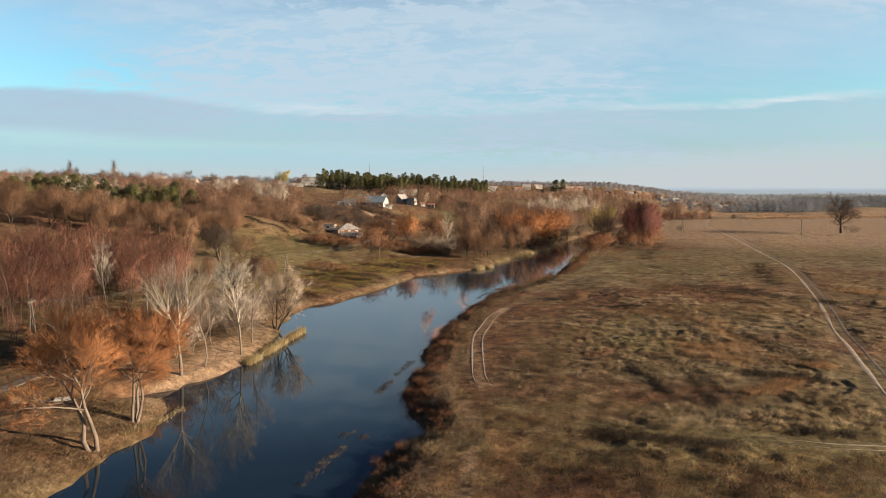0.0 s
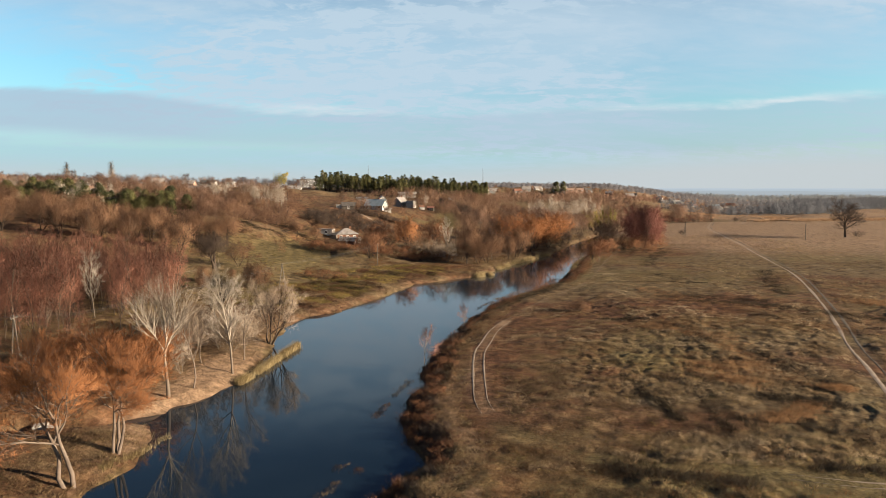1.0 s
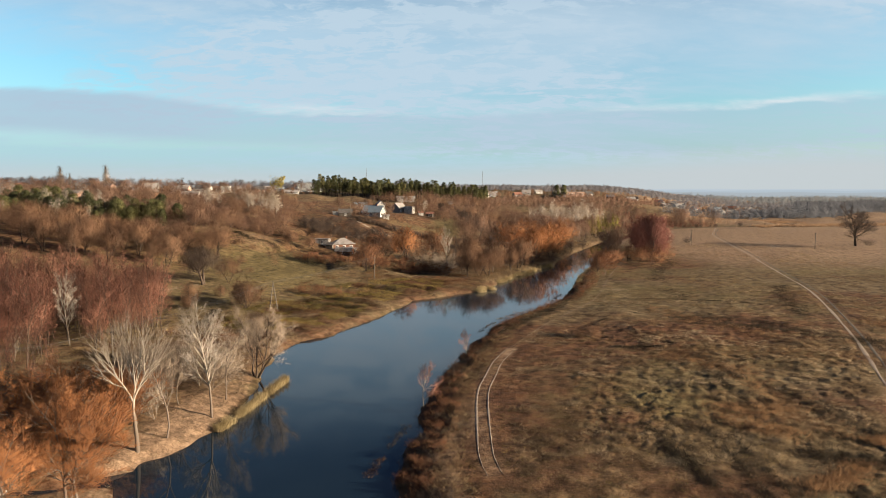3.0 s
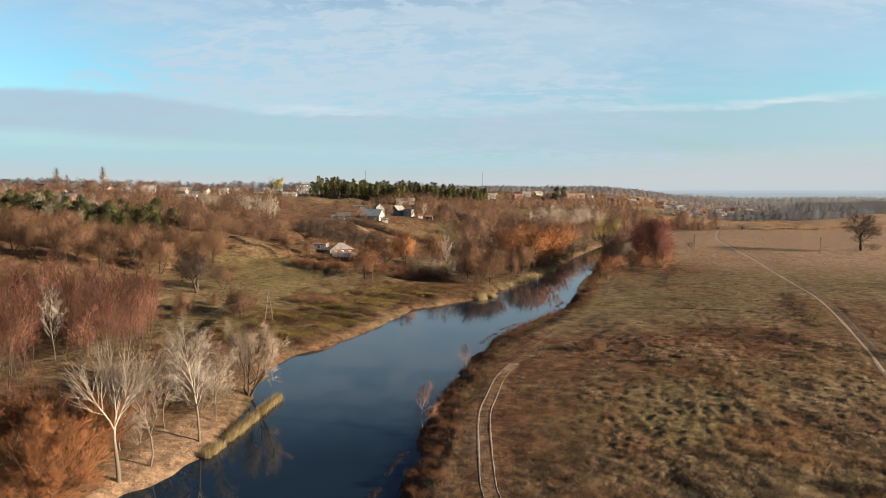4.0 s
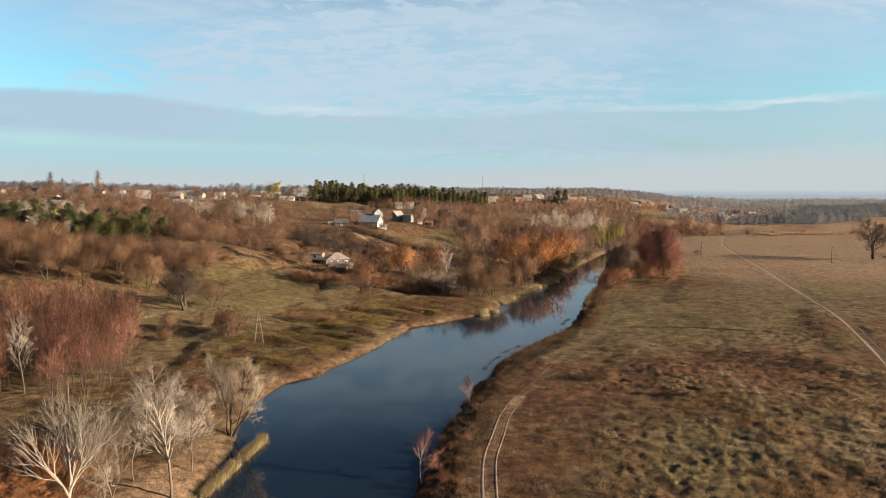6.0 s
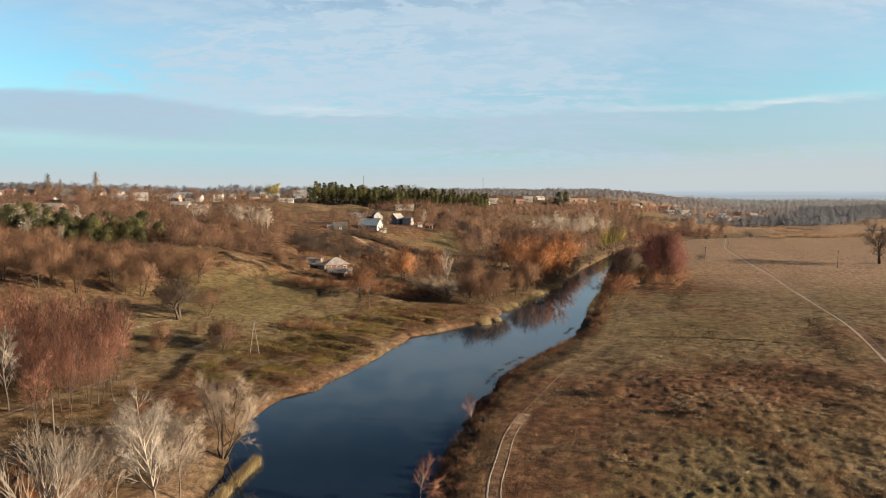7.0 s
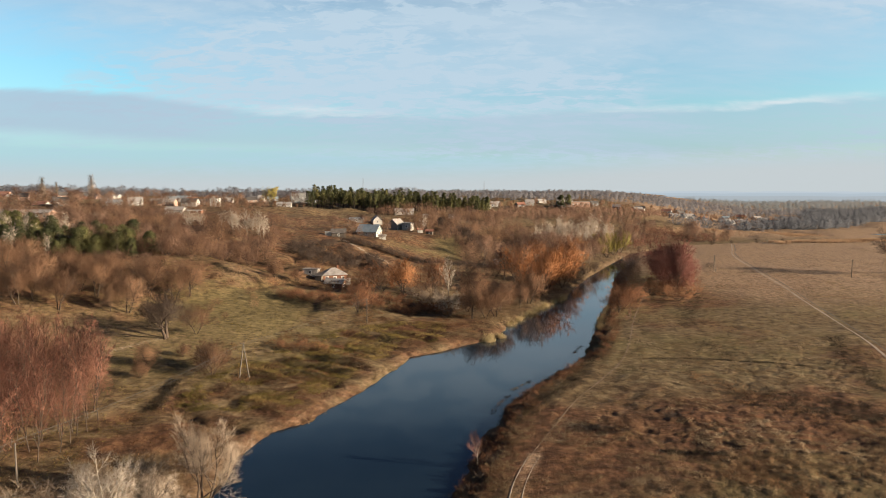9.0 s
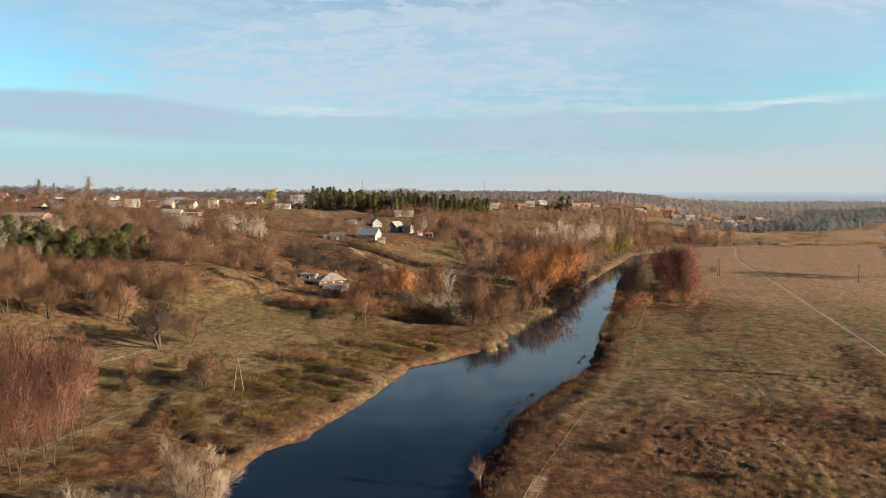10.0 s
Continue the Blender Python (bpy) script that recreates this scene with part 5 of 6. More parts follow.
thicket(SCRUB, fill(55, 70, [(-120, 420), (-120, 560), (-330, 560), (-330, 460), (-220, 420)], 7.0), 5.5, "russet garden shrub in the village", "scrub", 92)
thicket(SCRUB_UMBER, fill(45, 370, [(-120, 420), (-120, 560), (-330, 560), (-330, 460), (-220, 420)], 7.0), 5.5, "russet garden shrub in the village", "scrub", 92)


def woods_mesh(spots, tall, seed, twigs, leaf, size=1.0):
    """A far stand of bare trees in one mesh: each a stem with a ragged head of twigs."""
    rng = np.random.RandomState(seed)
    xy = np.asarray(spots, float)
    n = len(xy)
    z = height(xy[:, 0], xy[:, 1])
    h = tall * (0.45 + 0.5 * rng.rand(n) + 0.7 * vnoise(xy[:, 0], xy[:, 1], 40, seed))
    p = np.repeat(np.stack([xy[:, 0], xy[:, 1], z], 1), twigs, 0)
    hh = np.repeat(h, twigs)
    f = rng.rand(n * twigs)
    a, r = rng.rand(n * twigs) * 6.2832, np.sqrt(rng.rand(n * twigs)) * hh * 0.42 * np.sin(np.clip(f * 0.9 + 0.1, 0, 1) * 3.14) ** 0.7
    p += np.stack([np.cos(a) * r, np.sin(a) * r, hh * (0.05 + 0.84 * f)], 1)
    d = np.stack([np.cos(a) * 0.6, np.sin(a) * 0.6, 0.4 + rng.rand(n * twigs)], 1) + rng.normal(0, 0.8, (n * twigs, 3))
    d /= np.linalg.norm(d, axis=1)[:, None]
    s = np.cross(d, rng.normal(0, 1, (n * twigs, 3)))
    s *= (0.11 * size / np.maximum(np.linalg.norm(s, axis=1), 1e-6))[:, None]
    tip = p + d * (hh * 0.05 + 0.35)[:, None]
    stem = np.stack([xy[:, 0], xy[:, 1], z - 0.2], 1)
    sv = np.stack([stem - (0.12, 0, 0), stem + (0.12, 0, 0), stem + np.stack([0 * h, 0 * h, h * 0.4], 1)], 1).reshape(-1, 3)
    mid = np.repeat(np.stack([xy[:, 0], xy[:, 1], z + 0.4 * h], 1), twigs, 0)
    tv, nrm = rounded(np.stack([p - s, p + s, tip], 1), unit(unit(p - mid) * (1, 1, 0.6) + (0.25, -0.3, 0.35)), 0.04, 0.0)
    v = np.concatenate([tv, sv])
    nrm = np.concatenate([nrm, np.repeat([[0.5, -0.8, 0.3]], len(sv), 0)])
    return np_mesh("far_wood", v, np.arange(len(v)).reshape(-1, 3), leaf, None, nrm)


def far_wood(label, n, seed, poly, gap, tall, twigs, leaf, size):
    tagged(new("far_wood", woods_mesh(fill(n, seed, poly, gap), tall, seed, twigs, leaf, size)), label, "woodland", kind="stuff")


# the farther woods carry their haze in the twig colour
far_wood("leafless wood along the far valley floor, blued by painted haze", 1500, 71, [(160, 606), (200, 634), (290, 648), (375, 672), (544, 842), (900, 1000), (900, 1250), (560, 1050), (420, 790), (300, 690), (240, 660)], 4.4, 11.0, 150, TW_FAR, 3.2)
far_wood("leafless wood across the plain, paled by painted haze", 1500, 79, [(560, 1100), (900, 1000), (1500, 1400), (1500, 2200), (800, 2200)], 12.0, 10.0, 50, TW_MIST, 9.0)
far_wood("russet leafless copse beyond the meadow", 120, 72, [(120, 470), (170, 520), (225, 545), (215, 580), (150, 575)], 4.0, 6.0, 60, TW_RED, 1.6)
far_wood("leafless wood along the skyline, greyed by painted haze", 1100, 73, [(-950, 820), (-300, 860), (0, 900), (0, 960), (-950, 960)], 4.2, 10.5, 130, TW_HAZED, 3.6)
far_wood("leafless wood over the distant ridge, greyed by painted haze", 2400, 74, [(0, 800), (200, 850), (400, 900), (640, 1100), (640, 1700), (0, 1700), (-300, 1100)], 6.5, 6.5, 60, TW_HAZED, 6.5)
far_wood("russet scrub between the village gardens", 620, 75, [(-130, 450), (-100, 600), (-160, 760), (-620, 840), (-560, 560), (-250, 420)], 7.0, 4.0, 110, TW_UMBER, 1.5)
far_wood("russet scrub before the eastern village", 420, 76, [(40, 590), (120, 600), (170, 620), (250, 740), (120, 680), (60, 660)], 4.0, 5.0, 100, TW_BROWN, 1.7)
far_wood("dark leafless garden trees in the eastern village", 260, 80, [(40, 650), (120, 680), (250, 720), (430, 830), (400, 900), (220, 800), (60, 760)], 9.0, 5.0, 120, TW_UMBER, 1.8)

# ---- bank vegetation ----
def along(line, n, seed, d0, d1, keep=None):
    """Places along a waterline, d0 to d1 metres ashore of it."""
    rng = np.random.RandomState(seed)
    p = spline(line, 0.5)
    i = rng.randint(0, len(p) - 1, n * 3)
    t = p[i + 1] - p[i]
    t /= np.maximum(np.linalg.norm(t, axis=1), 1e-6)[:, None]
    d = rng.uniform(d0, d1, n * 3)
    q = p[i] + np.stack([-t[:, 1], t[:, 0]], 1) * d[:, None] + rng.normal(0, 0.25, (n * 3, 2))
    ok = terrain(q[:, 0], q[:, 1]) > -0.35
    if keep:
        ok &= keep(q[:, 0], q[:, 1])
    return q[ok][:n]


RB, LB = [p for p in RIGHT if 20 <= p[1] <= 340], [p for p in LEFT if 20 <= p[1] <= 390]
blades("bank_weeds", "tall dark russet weeds along the meadow bank", "weeds", along(RB, 7000, 81, -5.5, 0.3, lambda x, y: vnoise(x, y, 5, 31) > 0.35), 0.36, 0.04, 8, 0.7, WEED, 41, 0.4, 6.0)
blades("bank_grass", "matted tan grass hanging over the meadow bank", "grass", along(RB, 11000, 82, -7.0, 0.6), 0.34, 0.045, 8, 1.0, TUFT, 42, 0.4, 5.0)
blades("bank_grass", "tan dry grass along the village bank", "grass", along(LB, 11000, 83, -0.2, 9.0, lambda x, y: (y > 118) | (y < 76)), 0.36, 0.05, 8, 0.9, TUFT, 43, 0.4, 6.0)
blades("bank_weeds", "russet rough growth above the village bank", "weeds", along(LB, 7000, 84, 6.0, 26.0, lambda x, y: y > 120), 0.38, 0.07, 8, 0.7, WEED, 44, 0.45, 8.0)
blades("hill_grass", "olive and tan grass on the open slope", "grass", scatter(9000, 14, lambda x, y: on_left(x, y) & (seg_dist(x, y, LEFT) > 20), -110, -15, 120, 300), 0.26, 0.09, 6, 0.9, SEDGE, 45, 0.35, 10.0)
blades("rough_growth", "clumps of olive and yellow rough growth above the bank", "weeds", scatter(2600, 114, lambda x, y: on_left(x, y) & (seg_dist(x, y, LEFT) > 5) & (seg_dist(x, y, LEFT) < 30) & (vnoise(x, y, 4, 115) > 0.45), -48, 0, 150, 225), 0.50, 0.06, 16, 0.8, SEDGE, 145, 0.7, 6.0)
blades("rough_growth", "clumps of russet rough growth above the bank", "weeds", scatter(2200, 116, lambda x, y: on_left(x, y) & (seg_dist(x, y, LEFT) > 8) & (seg_dist(x, y, LEFT) < 40) & (vnoise(x, y, 5, 117) > 0.5), -50, 10, 165, 245), 0.50, 0.06, 14, 0.8, WEED, 146, 0.7, 6.0)
blades("glade_grass", "tan grass in the glade by the creek", "grass", scatter(6000, 15, lambda x, y: on_left(x, y), -90, -30, 45, 125), 0.24, 0.05, 8, 0.8, TUFT, 46, 0.35, 8.0)


def reed_bed(label, line, n, seed, spread, tall, wide_=0.05, material=None):
    rng = np.random.RandomState(seed)
    p = spline(line, 0.3)
    q = p[rng.randint(0, len(p), n)] + rng.normal(0, spread, (n, 2))
    q = q[vnoise(q[:, 0], q[:, 1], 1.7 * max(1, spread), seed) > 0.36]
    b = np.maximum(terrain(q[:, 0], q[:, 1]), -0.2)
    blades("reed_bed", label, "reeds", q, tall, wide_, 5, 0.34, material or REED, seed, 0.22, 3.0, b)


reed_bed("pale yellow reeds fringing the water", [(-28.9, 90), (-27.6, 97), (-26.5, 105), (-25.7, 111), (-25.1, 115), (-25.1, 116)], 3000, 91, 0.26, 1.15)
reed_bed("pale yellow reeds at the creek mouth", [(-32.2, 64), (-30.8, 69), (-30.2, 73.5)], 200, 92, 0.22, 0.6)
reed_bed("pale straw reed clump standing in the shallows", [(11, 208), (13.5, 211), (15, 213.5)], 1300, 93, 0.7, 1.35)
reed_bed("straw reeds along the river bend", [(19, 228), (27, 245), (36, 263), (46, 280)], 1800, 94, 0.6, 1.4)
reed_bed("straw reeds by the far meadow bank", [(43, 218), (46, 231), (53, 250)], 900, 95, 0.6, 1.3)
reed_bed("wide bed of tan reeds round the far bend", [(180, 580), (215, 606), (250, 618), (285, 618), (310, 600)], 8500, 96, 8.0, 2.4, 0.3, STRAW)
reed_bed("tan reed strip beyond the meadow", [(225, 484), (260, 492), (330, 505), (400, 520)], 6500, 97, 5.0, 1.7, 0.3, STRAW)
for i_, ln in enumerate(([(-12.3, 54), (-11, 58.5), (-9.8, 62.5)], [(-8.0, 80), (-7.5, 82.5), (-7.0, 84.5)], [(-6.4, 88), (-5.6, 91.5), (-4.6, 95)], [(8.0, 152), (10.3, 158.5), (12.3, 162.5)], [(13.2, 166), (17.5, 172)], [(31.5, 196), (34.5, 203)], [(-10.3, 65.5), (-9.9, 66.2)], [(-8.4, 64.3), (-8.0, 65.2)])):
    rng_ = np.random.RandomState(300 + i_)
    pp = spline(ln, 0.2)
    qq = pp[rng_.randint(0, len(pp), 70 if i_ < 6 else 16)] + rng_.normal(0, 0.22, (70 if i_ < 6 else 16, 2))
    blades("floating_weed", "straggling russet weed island in the river", "water weed", qq, 0.22, 0.06, 5, 1.3, TUFT if i_ % 2 == 0 else WEED, 60 + i_, 0.3, 2.0, np.full(len(qq), 0.02))


def dark_strip(label, line, n, seed, spread, tall=0.4, material=None):
    """A line of dark rank growth along an old furrow; two lines stand in for shadow."""
    rng = np.random.RandomState(seed)
    p = spline(line, 0.4)
    q = p[rng.randint(0, len(p), n)] + rng.normal(0, spread, (n, 2))
    blades("rank_growth", label, "weeds", q, tall * 0.7, 0.05, 9, 0.8, material or DARK_WEED, seed, 0.45, 4.0)


dark_strip("dark rank growth along an old furrow", [(46, 182.8), (56.7, 180.8), (67.3, 177.7), (76, 174)], 420, 401, 0.35)
dark_strip("dark rank growth in a dry hollow", [(97.4, 199.7), (89, 182.2), (83.5, 166.6), (80, 156)], 900, 402, 1.2)
dark_strip("dark rank growth across the meadow", [(54, 151.5), (62, 146.5), (69.7, 141), (77, 133), (86, 126)], 2300, 403, 2.3)
dark_strip("dark rank growth along a cart rut", [(24, 83.8), (25.2, 78.3), (25.8, 72.8)], 260, 404, 0.3)
dark_strip("dark rank growth along a cart rut", [(41.6, 117.5), (41, 109), (40.2, 103.4), (39.9, 95.9)], 420, 405, 0.4)
# dark blades in place of the trees' shadow on the meadow
dark_strip("dark weeds laid as shadow beside the wine-red trees", [(88, 268), (84, 255), (76.7, 240), (66, 215)], 900, 406, 1.8)
dark_strip("dark rank growth round the bramble", [(31.2, 130.2), (35.4, 129.2), (38.6, 127.6)], 260, 407, 0.4)
dark_strip("rust-red weeds in a broad meadow patch", [(38, 124), (48, 121), (58, 124), (70, 118)], 1500, 408, 3.2, 0.35, WEED)
dark_strip("rust-red weeds beside the side track", [(8, 66), (15, 61), (24, 58.5)], 900, 409, 1.2, 0.25, WEED)
# dark blades paint the shadow of the bank ridge
dark_strip("dark grass laid as the bank ridge's shadow below the track", [(6, 133), (14, 149), (24, 165), (33, 182), (40, 200)], 1500, 410, 1.0, 0.5)

for i_, ln in enumerate(([(-84, 300), (-76, 297), (-68, 290), (-59, 286)], [(-78, 262), (-71, 256), (-64, 257), (-59, 252)], [(-66, 272), (-58, 268), (-52, 262)], [(-53, 165), (-51.5, 157), (-50.7, 149.6)])):
    dark_strip("dark scrubby edge of an eroded gully", ln, 500, 420 + i_, 0.7, 0.6)
wood("shrub", SCRUB_UMBER, [(-47, 367), (-42, 372), (-36, 371), (-31, 373), (-24, 384), (-45, 392), (-19, 432), (-33, 438), (-14, 446), (-50, 380)], 4.4, "russet garden shrub below the brow houses", "shrub", "garden shrubs", 96)
wood("shrub", SCRUB_UMBER, fill(26, 97, [(-45, 255), (-10, 262), (0, 285), (-20, 300), (-50, 285)], 4.5), 4.0, "rounded russet shrub on the cottage slope", "shrub", "cottage slope shrubs", 97)
wood("shrub", SCRUB_UMBER, fill(30, 98, [(-105, 215), (-60, 205), (-48, 235), (-60, 262), (-100, 250)], 6.0), 2.6, "low russet shrub on the open slope", "shrub", "open slope shrubs", 98)

# bands of tall golden grass and of dark growth in the rough meadow
for i_, (n_, w_, ln) in enumerate((
    (420, 2.2, [(49.6, 168.1), (55.8, 149.6), (62.3, 138.0)]),
    (420, 1.8, [(36.9, 122.0), (42.4, 117.0), (45.8, 109.9)]),
    (420, 1.6, [(45.4, 108.9), (43.9, 98.9), (43.1, 90.8), (44.7, 86.8), (46.8, 84.8)]),
    (420, 0.9, [(34.4, 72.3), (37.6, 73.3), (41.9, 76.8)]),
    (420, 1.2, [(34.8, 90.9), (36.8, 86.8), (39.5, 85.8)]),
    (420, 0.5, [(47.2, 82.8), (49.4, 82.8)]),
    (420, 2.5, [(92.9, 147.0), (94.7, 143.0)]),
    (420, 1.3, [(35.9, 95.9), (38.6, 92.9), (43.3, 93.9)]),
)):
    dark_strip("tall golden dead grass in a rough band", ln, n_, 500 + i_, w_, 0.62, GOLD)
for i_, (n_, w_, ln) in enumerate((
    (420, 1.8, [(56.1, 156.1), (64.0, 152.6), (71.2, 147.0)]),
    (500, 1.3, [(47.3, 102.4), (48.4, 95.4), (48.4, 86.3)]),
    (420, 0.9, [(38.1, 79.8), (41.9, 78.8), (45.0, 76.8)]),
    (160, 0.5, [(43.5, 118.5), (43.3, 112.4), (44.4, 108.9)]),
    (180, 0.3, [(24.0, 89.3), (25.5, 81.3), (25.7, 73.8)]),
    (180, 0.3, [(31.2, 86.8), (30.1, 76.3), (29.6, 68.8)]),
    (260, 0.3, [(32.6, 85.3), (32.0, 74.3), (32.1, 68.8), (31.5, 61.7)]),
    (500, 0.9, [(15.1, 61.2), (19.7, 59.2), (25.5, 57.2)]),
    (160, 0.4, [(37.5, 70.8), (39.3, 68.3)]),
    (200, 1.5, [(62.7, 196.7), (63.5, 183.2)]),
    (200, 0.4, [(32.9, 60.2), (37.9, 59.2)]),
)):
    dark_strip("dark weeds along a furrow of the rough meadow", ln, n_, 520 + i_, w_, 0.5)


# ---- houses, poles and small works ----
def bm_box(bm, x0, x1, y0, y1, z0, z1):
    vs = [bm.verts.new(c) for c in ((x0, y0, z0), (x1, y0, z0), (x1, y1, z0), (x0, y1, z0), (x0, y0, z1), (x1, y0, z1), (x1, y1, z1), (x0, y1, z1))]
    for f in ((3, 2, 1, 0), (4, 5, 6, 7), (0, 1, 5, 4), (1, 2, 6, 5), (2, 3, 7, 6), (3, 0, 4, 7)):
        bm.faces.new([vs[i] for i in f])


def box(x0, x1, y0, y1, z0, z1):
    bm = bmesh.new()
    bm_box(bm, x0, x1, y0, y1, z0, z1)
    return bm


def bm_rod(bm, a, b, r0, r1, sides=6):
    a, b = Vector(a), Vector(b)
    d = (b - a).normalized()
    u = d.orthogonal().normalized()
    v = d.cross(u)
    rings = [[bm.verts.new(p + (u * math.cos(6.2832 * k / sides) + v * math.sin(6.2832 * k / sides)) * r) for k in range(sides)] for p, r in ((a, r0), (b, r1))]
    for k in range(sides):
        bm.faces.new((rings[0][k], rings[0][(k + 1) % sides], rings[1][(k + 1) % sides], rings[1][k]))
    bm.faces.new(rings[0][::-1])
    bm.faces.new(rings[1])


def rod(a, b, r0, r1, sides=6):
    bm = bmesh.new()
    bm_rod(bm, a, b, r0, r1, sides)
    return bm


def gable_wall(w, d, h, rise):
    """A hollow-looking block with gable ends on the x sides."""
    bm = bmesh.new()
    ring = [(-d / 2, -0.6), (d / 2, -0.6), (d / 2, h), (0, h + rise), (-d / 2, h)]
    a = [bm.verts.new((-w / 2, y, z)) for y, z in ring]
    b = [bm.verts.new((w / 2, y, z)) for y, z in ring]
    bm.faces.new(a[::-1])
    bm.faces.new(b)
    for i in range(5):
        j = (i + 1) % 5
        bm.faces.new((a[i], a[j], b[j], b[i]))
    return bm


def roof_slab(w, d, h, rise, side, over=0.45, thick=0.14):
    """One pitch of a gable roof, with its eaves and verges."""
    bm = bmesh.new()
    k = rise / (d / 2)
    ye, ze = side * (d / 2 + over), h - over * k
    ring = [(0, h + rise + 0.03), (ye, ze + 0.03), (ye, ze + thick), (0, h + rise + thick + 0.03)]
    a = [bm.verts.new((-w / 2 - over, y, z)) for y, z in ring]
    b = [bm.verts.new((w / 2 + over, y, z)) for y, z in ring]
    bm.faces.new(a if side > 0 else a[::-1])
    bm.faces.new(b[::-1] if side > 0 else b)
    for i in range(4):
        j = (i + 1) % 4
        f = (a[i], b[i], b[j], a[j])
        bm.faces.new(f if side > 0 else f[::-1])
    bmesh.ops.recalc_face_normals(bm, faces=bm.faces)
    return bm


def window(ob, x, y, z, w, h, face):
    """A window in the wall on the side named: a frame with a recessed pane."""
    g = 0.04
    if face in "sn":
        s = -1 if face == "s" else 1
        fr = part("window", box(x - w / 2 - 0.1, x + w / 2 + 0.1, y - g, y + g, z - h / 2 - 0.1, z + h / 2 + 0.1), FRAME_W, ob, "white window frame")
        part("pane", box(x - w / 2, x - 0.04, y + s * (g + 0.004) - 0.004, y + s * (g + 0.004) + 0.004, z - h / 2, z + h / 2), PANE, fr)
        part("pane", box(x + 0.04, x + w / 2, y + s * (g + 0.004) - 0.004, y + s * (g + 0.004) + 0.004, z - h / 2, z + h / 2), PANE, fr)
    else:
        s = 1 if face == "e" else -1
        fr = part("window", box(x - g, x + g, y - w / 2 - 0.1, y + w / 2 + 0.1, z - h / 2 - 0.1, z + h / 2 + 0.1), FRAME_W, ob, "white window frame")
        part("pane", box(x + s * (g + 0.004) - 0.004, x + s * (g + 0.004) + 0.004, y - w / 2, y - 0.04, z - h / 2, z + h / 2), PANE, fr)
        part("pane", box(x + s * (g + 0.004) - 0.004, x + s * (g + 0.004) + 0.004, y + 0.04, y + w / 2, z - h / 2, z + h / 2), PANE, fr)


def hip_roof(w, d, h, rise, over=0.45, thick=0.14):
    """A hipped roof: four pitches meeting in a short ridge, with boxed eaves."""
    bm = bmesh.new()
    x, y, r = w / 2 + over, d / 2 + over, max(0.3, (w - d) / 2)
    low = [bm.verts.new((sx * x, sy * y, h - 0.12)) for sx, sy in ((-1, -1), (1, -1), (1, 1), (-1, 1))]
    eave = [bm.verts.new((v.co.x, v.co.y, h - 0.12 + thick)) for v in low]
    a, b = bm.verts.new((-r, 0, h + rise)), bm.verts.new((r, 0, h + rise))
    bm.faces.new(low[::-1])
    for i in range(4):
        bm.faces.new((low[i], low[(i + 1) % 4], eave[(i + 1) % 4], eave[i]))
    for f in ((eave[0], eave[1], b, a), (eave[1], eave[2], b), (eave[2], eave[3], a, b), (eave[3], eave[0], a)):
        bm.faces.new(f)
    return bm


def house(label, x, y, turn, w, d, h, rise, wall, roof, south=2, east=1, chimney=True, group="", z=None, attic=False, flat=False, name="house", rows=1, hip=False):
    z = float(height(x, y)[0]) if z is None else z
    ob = thing(name, label, "house", group, pose(x, y, z - 0.1, 0, 0, turn))
    part("wall", box(-w / 2, w / 2, -d / 2, d / 2, -0.6, h) if flat or hip else gable_wall(w, d, h, rise), wall, ob)
    if hip:
        part("roof", hip_roof(w, d, h, rise), roof, ob)
    elif flat:
        part("roof", box(-w / 2 - 0.2, w / 2 + 0.2, -d / 2 - 0.2, d / 2 + 0.2, h + 0.003, h + 0.25), roof, ob)
    else:
        for s in (-1, 1):
            part("roof", roof_slab(w, d, h, rise, s), roof, ob)
    if chimney:
        part("chimney", box(w * 0.15, w * 0.15 + 0.55, -0.3, 0.3, h + rise * 0.6, h + rise + 0.8), BRICK_W, ob)
    step = h / rows
    for r in range(rows):
        for i in range(south):
            window(ob, -w / 2 + w * (i + 0.5) / south, -d / 2, r * step + step * 0.55, 0.9, 1.15, "s")
        for i in range(east):
            window(ob, w / 2, -d / 2 + d * (i + 0.5) / east, r * step + step * 0.55, 0.9, 1.15, "e")
    if attic:
        window(ob, w / 2, 0, h + rise * 0.35, 0.8, 0.9, "e")
    if not flat:
        part("door", box(-w * 0.08, -w * 0.08 + 0.9, d / 2 - 0.03, d / 2 + 0.04, -0.1, 1.95), WOOD_GREY, ob, "plain timber door")
    return ob


# the old cottage above the river, and its sheds
house("old cottage with a hipped slate roof and brick walls", -40.6, 281, 18, 8.5, 7.0, 2.7, 2.3, BRICK_W, ROOF_SLATE, 3, 2, hip=True)
house("low brick shed with a grey slate roof beside the cottage", -38.9, 274.5, -14, 6.6, 3.8, 2.3, 1.3, BRICK_W, ROOF_SLATE, 1, 1, False, name="shed")
house("white plastered porch at the end of the cottage", -35.6, 279.5, 18, 2.4, 2.6, 2.6, 0.2, PLASTER, ROOF_SLATE, 0, 1, False, flat=True, name="porch")
house("small white-walled outbuilding with a flat roof", -48.6, 280.5, -8, 5.6, 3.2, 2.2, 0.2, PLASTER, ROOF_SLATE, 1, 0, False, flat=True, name="shed")
house("dark tarred lean-to beside the cottage", -44.8, 276.5, -12, 2.4, 3.2, 1.9, 0.6, WOOD_GREY, ROOF_DARK, 0, 0, False, name="shed")
